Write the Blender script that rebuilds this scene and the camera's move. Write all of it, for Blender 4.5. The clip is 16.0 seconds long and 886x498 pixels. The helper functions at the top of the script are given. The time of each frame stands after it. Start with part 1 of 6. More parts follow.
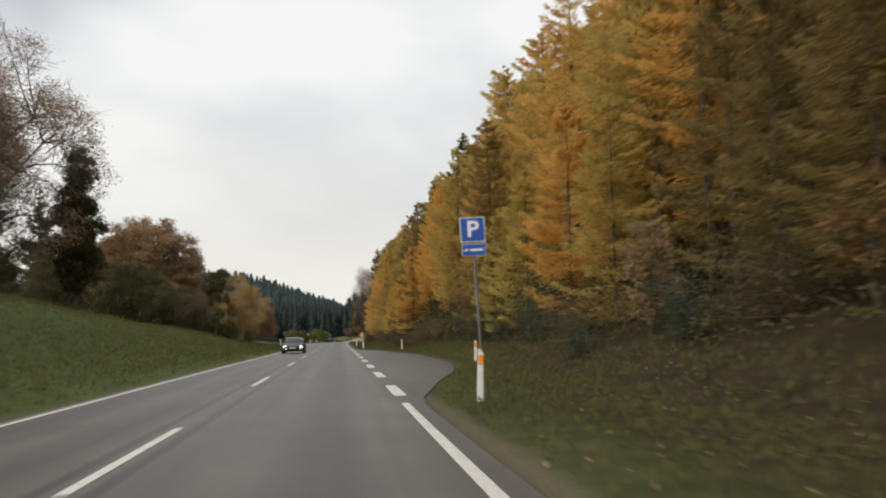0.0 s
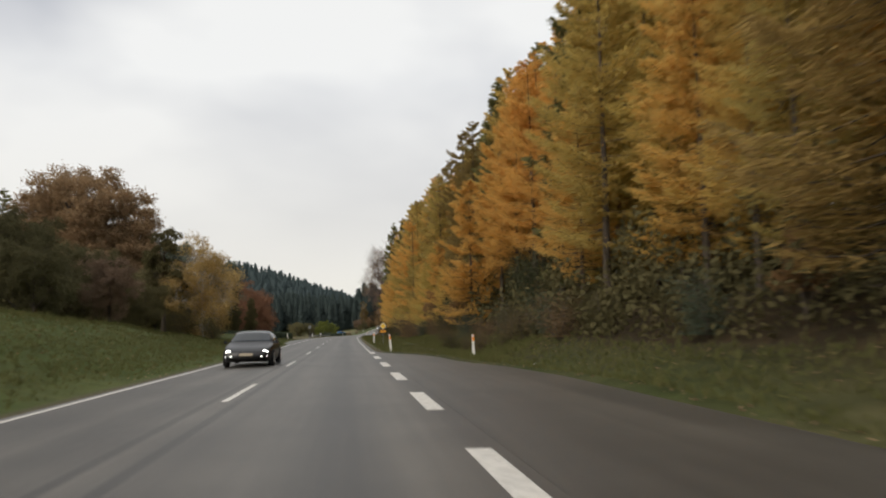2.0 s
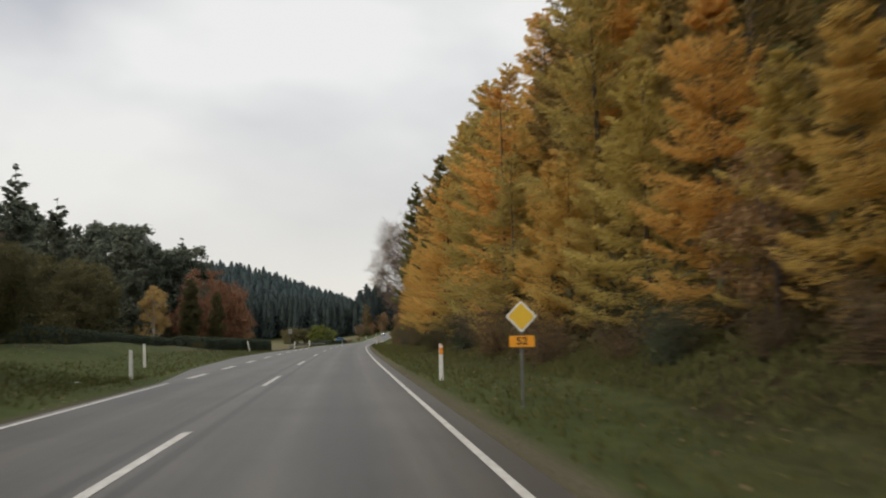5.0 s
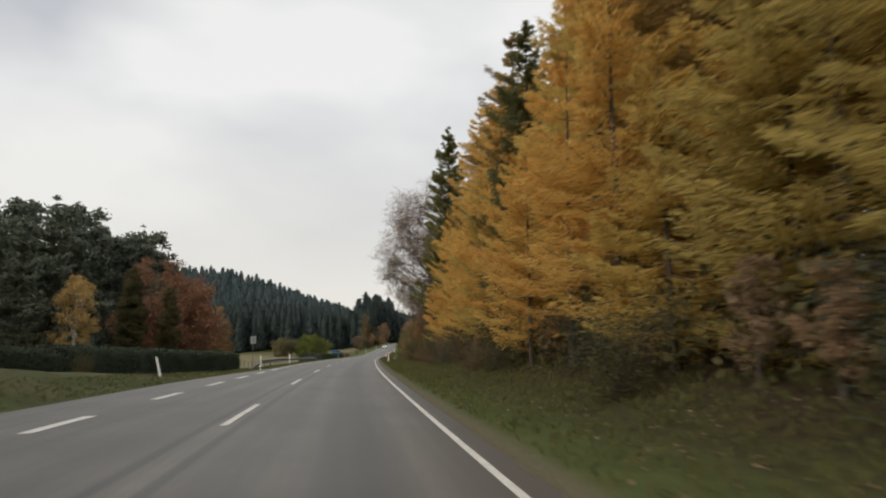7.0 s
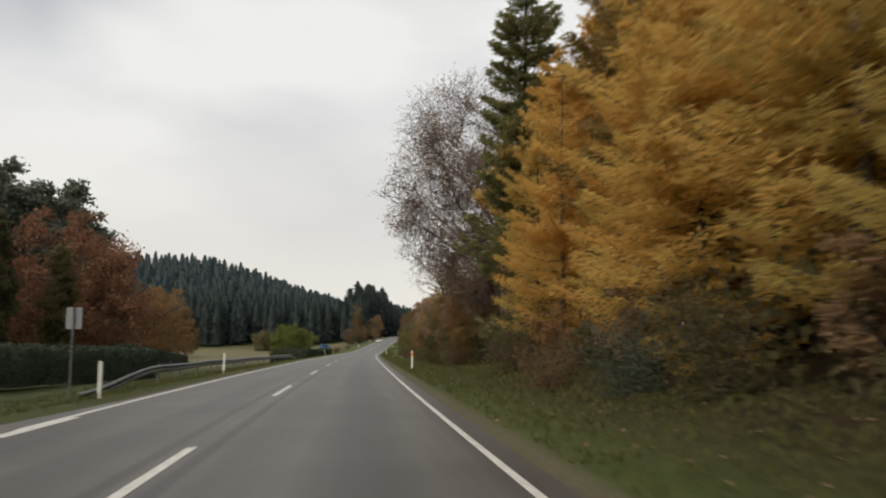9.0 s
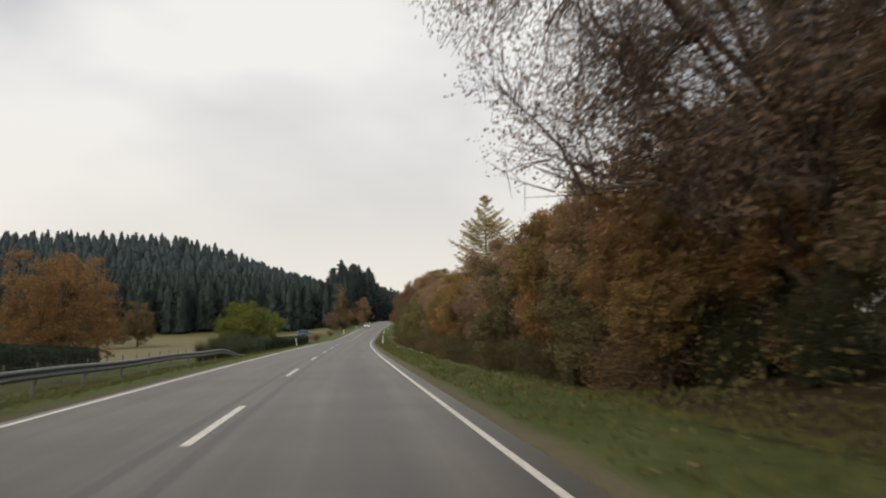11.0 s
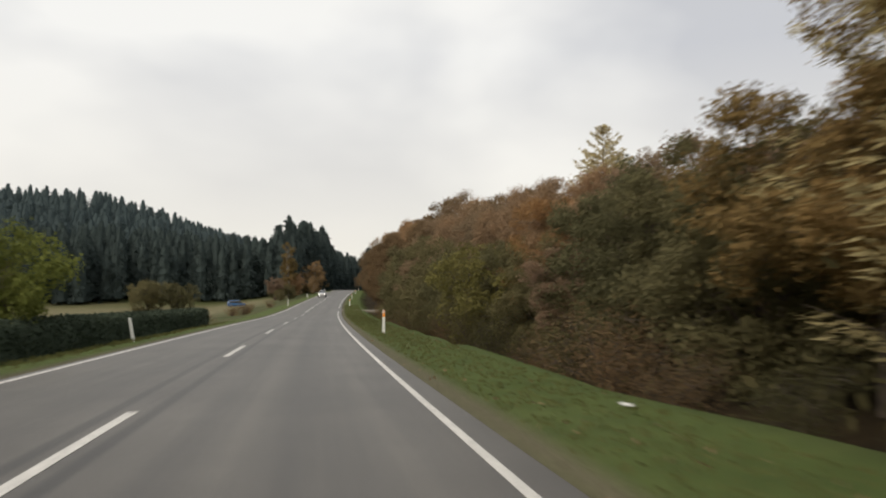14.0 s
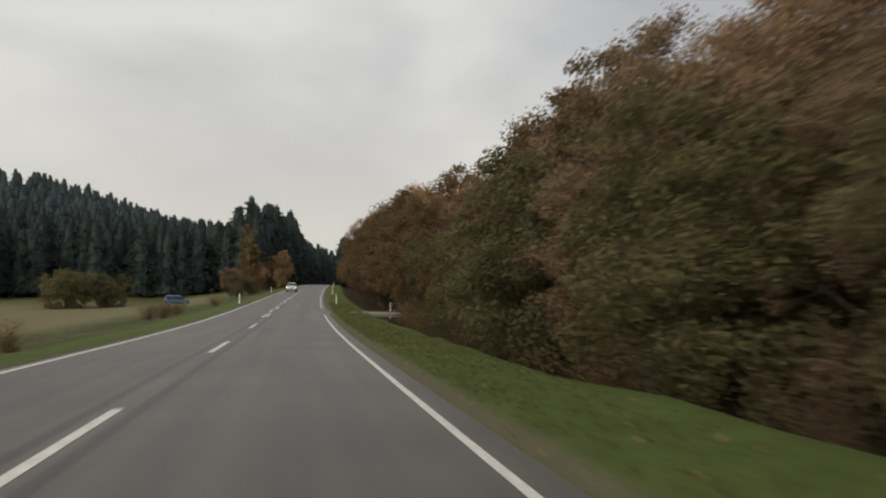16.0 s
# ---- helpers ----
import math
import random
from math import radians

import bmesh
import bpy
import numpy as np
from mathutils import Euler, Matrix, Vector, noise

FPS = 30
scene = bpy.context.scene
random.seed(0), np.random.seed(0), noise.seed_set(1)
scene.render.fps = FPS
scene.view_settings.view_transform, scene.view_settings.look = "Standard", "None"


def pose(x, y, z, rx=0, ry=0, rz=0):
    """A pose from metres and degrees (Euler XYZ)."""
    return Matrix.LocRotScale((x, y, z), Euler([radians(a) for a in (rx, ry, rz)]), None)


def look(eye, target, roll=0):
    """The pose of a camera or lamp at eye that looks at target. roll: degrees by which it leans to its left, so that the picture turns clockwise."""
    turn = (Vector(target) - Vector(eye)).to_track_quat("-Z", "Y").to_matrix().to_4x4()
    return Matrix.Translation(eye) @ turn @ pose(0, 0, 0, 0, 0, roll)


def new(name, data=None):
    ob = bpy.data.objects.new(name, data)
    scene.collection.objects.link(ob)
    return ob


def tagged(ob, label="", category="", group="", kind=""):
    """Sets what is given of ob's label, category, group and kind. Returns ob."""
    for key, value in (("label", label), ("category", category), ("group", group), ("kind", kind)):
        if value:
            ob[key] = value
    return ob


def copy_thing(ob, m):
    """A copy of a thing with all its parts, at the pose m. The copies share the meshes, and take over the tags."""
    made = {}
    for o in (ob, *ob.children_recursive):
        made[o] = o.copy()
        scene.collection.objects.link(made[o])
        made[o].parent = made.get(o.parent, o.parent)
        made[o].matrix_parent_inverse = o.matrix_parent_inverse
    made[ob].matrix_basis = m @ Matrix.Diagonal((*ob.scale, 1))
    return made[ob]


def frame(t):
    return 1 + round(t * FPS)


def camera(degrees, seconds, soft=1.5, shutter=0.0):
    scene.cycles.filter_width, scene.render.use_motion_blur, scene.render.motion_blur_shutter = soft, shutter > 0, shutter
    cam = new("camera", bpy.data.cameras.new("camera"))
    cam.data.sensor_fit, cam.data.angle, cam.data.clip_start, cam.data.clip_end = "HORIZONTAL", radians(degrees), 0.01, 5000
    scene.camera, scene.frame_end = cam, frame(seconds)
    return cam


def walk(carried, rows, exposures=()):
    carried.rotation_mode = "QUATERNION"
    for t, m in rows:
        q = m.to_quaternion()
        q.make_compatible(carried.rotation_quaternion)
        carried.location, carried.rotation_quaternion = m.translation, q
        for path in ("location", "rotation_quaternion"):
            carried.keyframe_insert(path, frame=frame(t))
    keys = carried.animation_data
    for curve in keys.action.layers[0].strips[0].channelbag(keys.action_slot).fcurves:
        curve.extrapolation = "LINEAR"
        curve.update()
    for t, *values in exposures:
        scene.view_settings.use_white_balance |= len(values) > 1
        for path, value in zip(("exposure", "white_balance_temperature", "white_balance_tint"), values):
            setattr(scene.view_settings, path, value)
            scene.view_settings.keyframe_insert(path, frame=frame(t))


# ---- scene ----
cam = camera(59.7, 16.0, soft=2.0, shutter=0.35)
PATH = [  # seconds, x, y, z, heading, tilt, lean
    (0.00, 1.995, 0.000, 1.295, 7.86, 5.92, -1.01),
    (0.50, 1.997, 9.404, 1.208, 7.90, 5.75, -1.19),
    (1.00, 2.010, 18.698, 1.139, 8.08, 5.77, -1.49),
    (1.50, 2.028, 27.883, 1.078, 7.67, 5.74, -1.19),
    (2.00, 2.048, 36.959, 1.012, 7.24, 5.40, -1.14),
    (2.50, 2.059, 45.965, 0.940, 7.07, 5.69, -0.63),
    (3.00, 2.067, 54.945, 0.862, 6.70, 6.51, 0.26),
    (3.50, 2.070, 63.897, 0.779, 7.18, 6.16, -0.01),
    (4.00, 2.068, 72.821, 0.700, 7.03, 6.06, -0.37),
    (4.20, 2.056, 76.396, 0.671, 7.10, 6.05, -0.79),
    (4.50, 2.038, 81.798, 0.628, 7.10, 6.00, -0.92),
    (5.00, 2.003, 90.906, 0.562, 7.21, 5.90, -0.95),
    (5.20, 1.988, 94.586, 0.537, 7.08, 6.02, -0.97),
    (5.70, 1.949, 103.878, 0.479, 7.12, 6.16, -0.85),
    (6.25, 1.913, 114.239, 0.416, 7.24, 6.48, -0.53),
    (6.80, 1.897, 124.670, 0.352, 7.36, 6.81, -0.22),
    (7.30, 1.905, 134.199, 0.294, 7.40, 6.94, -0.10),
    (7.50, 1.916, 138.023, 0.271, 7.51, 6.94, 0.01),
    (8.00, 1.971, 147.614, 0.211, 7.63, 6.94, 0.17),
    (8.20, 2.005, 151.470, 0.184, 7.70, 6.78, 0.31),
    (8.70, 2.121, 161.203, 0.111, 7.86, 6.65, 0.30),
    (9.25, 2.307, 172.063, 0.019, 8.26, 6.34, 0.29),
    (9.80, 2.561, 183.082, -0.084, 8.66, 6.02, 0.28),
    (10.30, 2.856, 193.235, -0.190, 8.82, 5.89, 0.28),
    (10.50, 2.990, 197.329, -0.235, 8.94, 5.60, 0.04),
    (11.00, 3.352, 207.643, -0.356, 9.28, 5.44, -0.12),
    (11.50, 3.746, 218.071, -0.489, 10.23, 5.40, -0.12),
    (12.00, 4.161, 228.612, -0.631, 11.03, 5.16, -0.00),
    (12.50, 4.692, 239.271, -0.781, 11.78, 4.81, 0.25),
    (13.00, 5.254, 250.061, -0.936, 12.26, 4.64, 0.31),
    (13.50, 5.855, 260.983, -1.096, 12.36, 4.27, 0.05),
    (14.00, 6.502, 272.036, -1.255, 12.86, 3.33, 0.04),
    (14.50, 7.099, 283.196, -1.404, 13.87, 3.24, 0.15),
    (15.00, 7.751, 294.428, -1.544, 14.30, 3.05, -0.12),
    (15.50, 8.465, 305.733, -1.676, 14.80, 3.08, 0.20),
    (16.00, 9.241, 317.109, -1.807, 15.23, 3.16, 0.39),
]
walk(cam, [(t, pose(x, y, z, 90 + tilt, 0, -heading) @ pose(0, 0, 0, 0, 0, lean)) for t, x, y, z, heading, tilt, lean in PATH],
     [(0.0, 0.17, 6540, 10), (0.5, 0.12, 6540, 10), (1.5, 0.10, 6520, 10), (2.5, 0.15, 6560, 10.5), (3.0, 0.14, 6560, 10.5), (4.0, 0.08, 6540, 10), (5.0, 0.04, 6540, 10),
      (8.0, 0.07, 6580, 10), (10.3, 0.03, 6720, 11), (11.0, 0.09, 6740, 11.5), (11.5, 0.33, 6780, 12), (12.5, 0.13, 6650, 11), (13.0, 0.09, 6650, 10), (14.0, 0.16, 6700, 10),
      (15.0, 0.19, 6720, 9.5), (15.5, 0.16, 6720, 9), (16.0, -0.22, 6730, 9)])

# ---- world, light ----
world = bpy.data.worlds.new("overcast_sky")
scene.world = world
world.use_nodes = True
wt = world.node_tree
wt.nodes.clear()


def wnode(kind, **values):
    n = wt.nodes.new(kind)
    for key, value in values.items():
        n.inputs[key].default_value = value
    return n


w_out = wt.nodes.new("ShaderNodeOutputWorld")
w_bg = wnode("ShaderNodeBackground", Strength=1.0)
w_sky = wt.nodes.new("ShaderNodeTexSky")
w_sky.sky_type, w_sky.sun_disc = "NISHITA", False
w_sky.sun_elevation, w_sky.sun_rotation = radians(41), radians(229)
w_dim = wt.nodes.new("ShaderNodeVectorMath")
w_dim.operation = "SCALE"
w_dim.inputs["Scale"].default_value = 0.10
w_tc = wt.nodes.new("ShaderNodeTexCoord")
w_map = wnode("ShaderNodeMapping", Scale=(1.0, 1.0, 1.9))
w_n1 = wnode("ShaderNodeTexNoise", Scale=2.3, Detail=4.0, Roughness=0.42, Distortion=0.15)
w_r1 = wt.nodes.new("ShaderNodeValToRGB")
w_r1.color_ramp.elements[0].position, w_r1.color_ramp.elements[0].color = 0.39, (0.55, 0.565, 0.60, 1)
w_r1.color_ramp.elements[1].position, w_r1.color_ramp.elements[1].color = 0.60, (0.86, 0.865, 0.852, 1)
w_sep = wt.nodes.new("ShaderNodeSeparateXYZ")
w_hz = wnode("ShaderNodeMapRange")
w_hz.inputs["From Min"].default_value, w_hz.inputs["From Max"].default_value = 0.02, 0.30
w_low = wt.nodes.new("ShaderNodeMix")
w_low.data_type = "RGBA"
w_low.inputs["A"].default_value = (0.82, 0.795, 0.735, 1)
w_mix = wt.nodes.new("ShaderNodeMix")
w_mix.data_type = "RGBA"
w_mix.inputs["Factor"].default_value = 0.93
wl = wt.links.new
wl(w_tc.outputs["Generated"], w_map.inputs["Vector"])
wl(w_map.outputs["Vector"], w_n1.inputs["Vector"])
wl(w_n1.outputs["Fac"], w_r1.inputs["Fac"])
wl(w_tc.outputs["Generated"], w_sep.inputs["Vector"])
wl(w_sep.outputs["Z"], w_hz.inputs["Value"])
wl(w_hz.outputs["Result"], w_low.inputs["Factor"])
wl(w_r1.outputs["Color"], w_low.inputs["B"])
wl(w_sky.outputs["Color"], w_dim.inputs[0])
wl(w_dim.outputs["Vector"], w_mix.inputs["A"])
wl(w_low.outputs["Result"], w_mix.inputs["B"])
wl(w_mix.outputs["Result"], w_bg.inputs["Color"])
wl(w_bg.outputs["Background"], w_out.inputs["Surface"])

sun = new("sun", bpy.data.lights.new("sun", "SUN"))
sun.data.energy, sun.data.angle, sun.data.color = 2.1, radians(50), (1.0, 0.91, 0.78)
sun.matrix_world = look((-78, -28, 84), (0, 40, 0))

# ---- the road's line: bend (per km) and slope (per cent) every 40 m ----
KNOTS = np.arange(-20, 781, 40.0)
BEND = [0.336, 0.056, -0.076, -0.036, 0.41, 0.572, 0.114, 0.327, 0.46, 0.382, 0.373,
        0.429, 0.235, -0.024, -0.194, -0.267, -0.20, 2.0, 3.0, 3.0, 2.0]
SLOPE = [-1.42, -0.627, -0.954, -0.62, -0.61, -0.964, -1.341, -1.471, -1.165, -1.099, 1.212,
         2.104, 2.23, 2.088, 1.548, 0.736, -0.045, -0.654, -1.071, -1.34, -1.533]
RS = np.arange(-400.0, 3001.0, 1.0)


def run(values, scale):
    v = np.interp(RS, KNOTS, values) * scale * ((RS > -20) & (RS < 780))
    total = np.concatenate([[0], np.cumsum((v[1:] + v[:-1]) / 2)])
    return total - total[400]


TH = run(BEND, 1e-3)
MID = (TH[1:] + TH[:-1]) / 2
RX = np.concatenate([[0], np.cumsum(np.sin(MID))])
RY = np.concatenate([[0], np.cumsum(np.cos(MID))])
RX, RY = RX - RX[400], RY - RY[400]
RZ = run(SLOPE, 1e-2)
CAMBER = 0.018


def place(s, l, dz=0.0):
    """World points at s metres along the road, l to its right, dz over its level."""
    s, l, dz = np.broadcast_arrays(np.asarray(s, float), np.asarray(l, float), np.asarray(dz, float))
    a = np.interp(s, RS, TH)
    return np.stack([np.interp(s, RS, RX) + l * np.cos(a), np.interp(s, RS, RY) - l * np.sin(a), np.interp(s, RS, RZ) + dz], -1)


def along(x, y):
    """s and l of a world place."""
    s = float(y)
    for _ in range(12):
        a = np.interp(s, RS, TH)
        s += (x - np.interp(s, RS, RX)) * np.sin(a) + (y - np.interp(s, RS, RY)) * np.cos(a)
    return s, float((x - np.interp(s, RS, RX)) * np.cos(a) - (y - np.interp(s, RS, RY)) * np.sin(a))


def smooth(v):
    v = np.clip(v, 0, 1)
    return v * v * (3 - 2 * v)


def relief(s, l):
    """Height of the open ground over the road's level."""
    s, l = np.broadcast_arrays(np.asarray(s, float), np.asarray(l, float))
    # right: verge, bank or ditch, wooded slope
    foot = np.interp(s, [0, 85, 100, 140, 205, 230, 290, 320], [9.0, 8.8, 7.2, 7.6, 7.6, 9.0, 9.5, 9.5])
    steep = np.interp(s, [0, 90, 130, 200, 235, 300, 340], [0.50, 0.46, 0.30, 0.22, 0.10, 0.05, 0.03])
    back = np.interp(s, [0, 130, 200, 240, 330], [0.26, 0.27, 0.24, 0.10, 0.05])
    ditch = np.interp(s, [200, 225, 245, 300, 700], [0.0, 0.3, 0.8, 1.0, 0.8])
    r = -0.05 * smooth((l - 4.2) / 2) - ditch * smooth((l - 6.7) / 1.5) + steep * np.clip(l - foot, 0, 4.5) + back * np.clip(l - foot - 4.5, 0, 90)
    # left: grass bank that sinks to lawn and meadow
    edge = np.interp(s, [-50, 0, 42, 61, 75, 88, 98, 106, 115, 130, 150, 165, 182, 190, 250, 300, 350, 420, 470, 560, 700],
                     [4.2, 4.0, 3.6, 2.8, 2.6, 2.3, 1.8, 1.4, 1.1, 1.1, 1.05, 0.5, -0.4, -0.85, -1.3, -1.4, -1.4, -1.9, -2.3, -1.2, 0.0])
    u = np.clip((-l - 4.3) / 10.5, 0, None)
    rise = np.where(edge > 0.3, smooth(u) * 0.6 + np.clip(u, 0, 1) * 0.4, smooth(u))
    q = edge * rise + np.interp(s, [0, 100, 140, 300], [0.05, 0.06, 0.01, 0.0]) * np.clip(-l - 15, 0, 60)
    q = q - 0.25 * np.interp(s, [110, 119], [0, 1]) * smooth((-l - 4.3) / 2.0) * (1 - smooth(u))
    q = q - 3.0 * smooth((-l - 15) / 30) * smooth((s - 215) / 60) * smooth((600 - s) / 60)
    z = np.where(l >= 0, r, q)
    p = place(s, l)
    hill = 58 * np.clip((p[..., 1] - 530) / 330, 0, 1) * smooth((60 - p[..., 0]) / 180) * smooth((-l - 14) / 45)
    z = z + hill + 0.05 * np.sin(p[..., 0] * 0.9 + p[..., 1] * 0.35) * np.clip((np.abs(l) - 5) / 4, 0, 1)
    return z


def lie(s, l):
    """World point on the open ground."""
    return Vector(place(s, l, relief(s, l)))


def lie_xy(x, y):
    return lie(*along(x, y))


# ---- materials ----
def shader(name):
    m = bpy.data.materials.new(name)
    m.use_nodes = True
    t = m.node_tree
    return m, t, t.nodes["Principled BSDF"]


def node(t, kind, **values):
    n = t.nodes.new(kind)
    for key, value in values.items():
        n.inputs[key].default_value = value
    return n


def ramp(t, source, stops):
    n = t.nodes.new("ShaderNodeValToRGB")
    while len(n.color_ramp.elements) < len(stops):
        n.color_ramp.elements.new(0.5)
    for e, (pos, col) in zip(n.color_ramp.elements, stops):
        e.position, e.color = pos, (*col, 1)
    t.links.new(source, n.inputs["Fac"])
    return n.outputs["Color"]


def blend(t, a, b, factor, mode="MIX"):
    n = t.nodes.new("ShaderNodeMix")
    n.data_type, n.blend_type = "RGBA", mode
    for value, key in ((a, "A"), (b, "B"), (factor, "Factor")):
        if isinstance(value, tuple):
            n.inputs[key].default_value = (*value, 1)
        elif isinstance(value, float):
            n.inputs[key].default_value = value
        else:
            t.links.new(value, n.inputs[key])
    return n.outputs["Result"]


def speckle(t, scale, detail=4.0, rough=0.6, stretch=None, coords="Object"):
    tc = t.nodes.new("ShaderNodeTexCoord")
    n = node(t, "ShaderNodeTexNoise", Scale=scale, Detail=detail, Roughness=rough)
    src = tc.outputs[coords]
    if stretch:
        mp = node(t, "ShaderNodeMapping", Scale=stretch)
        t.links.new(src, mp.inputs["Vector"])
        src = mp.outputs["Vector"]
    t.links.new(src, n.inputs["Vector"])
    return n.outputs["Fac"]


def relief_bump(t, b, source, strength, distance=0.02):
    n = node(t, "ShaderNodeBump", Strength=strength, Distance=distance)
    t.links.new(source, n.inputs["Height"])
    t.links.new(n.outputs["Normal"], b.inputs["Normal"])


def plain(name, color, rough=0.6, metal=0.0, vary=0.25, scale=6.0, bump=0.1):
    m, t, b = shader(name)
    f = speckle(t, scale)
    lo = tuple(c * (1 - vary) for c in color)
    hi = tuple(min(1, c * (1 + vary)) for c in color)
    t.links.new(ramp(t, f, [(0.3, lo), (0.7, hi)]), b.inputs["Base Color"])
    b.inputs["Roughness"].default_value, b.inputs["Metallic"].default_value = rough, metal
    if bump:
        relief_bump(t, b, speckle(t, scale * 8), bump)
    return m


def leafy(name, stops, through_light=0.25, spread=0.35):
    """Leaves: hue by tree and by leaf, with light passing through."""
    m, t, b = shader(name)
    t.nodes.remove(b)
    out = t.nodes["Material Output"]
    info = t.nodes.new("ShaderNodeObjectInfo")
    geo = t.nodes.new("ShaderNodeNewGeometry")
    clump = speckle(t, 0.9, 2.0)
    sc1 = node(t, "ShaderNodeMath")
    sc1.operation = "MULTIPLY_ADD"
    t.links.new(geo.outputs["Random Per Island"], sc1.inputs[0])
    sc1.inputs[1].default_value = spread
    t.links.new(info.outputs["Random"], sc1.inputs[2])
    sc2 = node(t, "ShaderNodeMath")
    sc2.operation = "MULTIPLY_ADD"
    t.links.new(clump, sc2.inputs[0])
    sc2.inputs[1].default_value = 0.5
    t.links.new(sc1.outputs[0], sc2.inputs[2])
    sc3 = node(t, "ShaderNodeMath")
    sc3.operation = "DIVIDE"
    t.links.new(sc2.outputs[0], sc3.inputs[0])
    sc3.inputs[1].default_value = 1.5 + spread
    col = ramp(t, sc3.outputs[0], stops)
    d = t.nodes.new("ShaderNodeBsdfDiffuse")
    tr = t.nodes.new("ShaderNodeBsdfTranslucent")
    mx = node(t, "ShaderNodeMixShader", Fac=through_light)
    t.links.new(col, d.inputs["Color"])
    t.links.new(col, tr.inputs["Color"])
    t.links.new(d.outputs[0], mx.inputs[1])
    t.links.new(tr.outputs[0], mx.inputs[2])
    t.links.new(mx.outputs[0], out.inputs["Surface"])
    return m


def asphalt_material(name, tone):
    m, t, b = shader(name)
    grain = speckle(t, 60, 3.0, 0.7)
    patch = speckle(t, 0.35, 5.0, 0.6)
    streak = speckle(t, 1.0, 4.0, 0.6, (2.2, 0.05, 1.0), "UV")
    uv = t.nodes.new("ShaderNodeTexCoord")
    sep = t.nodes.new("ShaderNodeSeparateXYZ")
    t.links.new(uv.outputs["UV"], sep.inputs[0])
    c = ramp(t, patch, [(0.3, (0.072, 0.0655, 0.057)), (0.7, (0.114, 0.1045, 0.092))])
    c = blend(t, c, (tone, tone, tone * 0.98), 1.0, "MULTIPLY")
    c = blend(t, c, ramp(t, grain, [(0.3, (0.5, 0.5, 0.5)), (0.7, (1.25, 1.25, 1.25))]), 0.5, "MULTIPLY")
    c = blend(t, c, ramp(t, streak, [(0.35, (0.66, 0.66, 0.66)), (0.65, (1.14, 1.14, 1.12))]), 0.75, "MULTIPLY")
    # the wheel tracks are fainter on the newer surface past 240 m
    newer = node(t, "ShaderNodeMapRange")
    newer.inputs["From Min"].default_value, newer.inputs["From Max"].default_value = 205, 240
    newer.inputs["To Min"].default_value, newer.inputs["To Max"].default_value = 1.0, 0.45
    t.links.new(sep.outputs["Y"], newer.inputs["Value"])
    # tar-sealed joints on both sides of the centre line, darker wheel tracks
    for at_l, wide, dark, soft in ((-0.64, 0.05, 0.46, 0.06), (-0.10, 0.05, 0.46, 0.06), (1.80, 0.22, 0.52, 0.5), (3.45, 0.22, 0.72, 0.3), (-1.35, 0.18, 0.70, 0.5), (-2.9, 0.25, 0.72, 0.5), (0.45, 0.15, 0.80, 0.4)):
        sub = node(t, "ShaderNodeMath")
        sub.operation = "SUBTRACT"
        t.links.new(sep.outputs["X"], sub.inputs[0])
        sub.inputs[1].default_value = at_l
        ab = node(t, "ShaderNodeMath")
        ab.operation = "ABSOLUTE"
        t.links.new(sub.outputs[0], ab.inputs[0])
        mr = node(t, "ShaderNodeMapRange")
        mr.inputs["From Min"].default_value, mr.inputs["From Max"].default_value = wide, wide + soft
        mr.inputs["To Min"].default_value, mr.inputs["To Max"].default_value = dark, 1.0
        t.links.new(ab.outputs[0], mr.inputs["Value"])
        c = blend(t, c, mr.outputs["Result"], 1.0 if dark < 0.5 else newer.outputs["Result"], "MULTIPLY")
    t.links.new(c, b.inputs["Base Color"])
    b.inputs["Roughness"].default_value = 0.5
    b.inputs["Specular IOR Level"].default_value = 0.5
    relief_bump(t, b, grain, 0.25, 0.01)
    return m


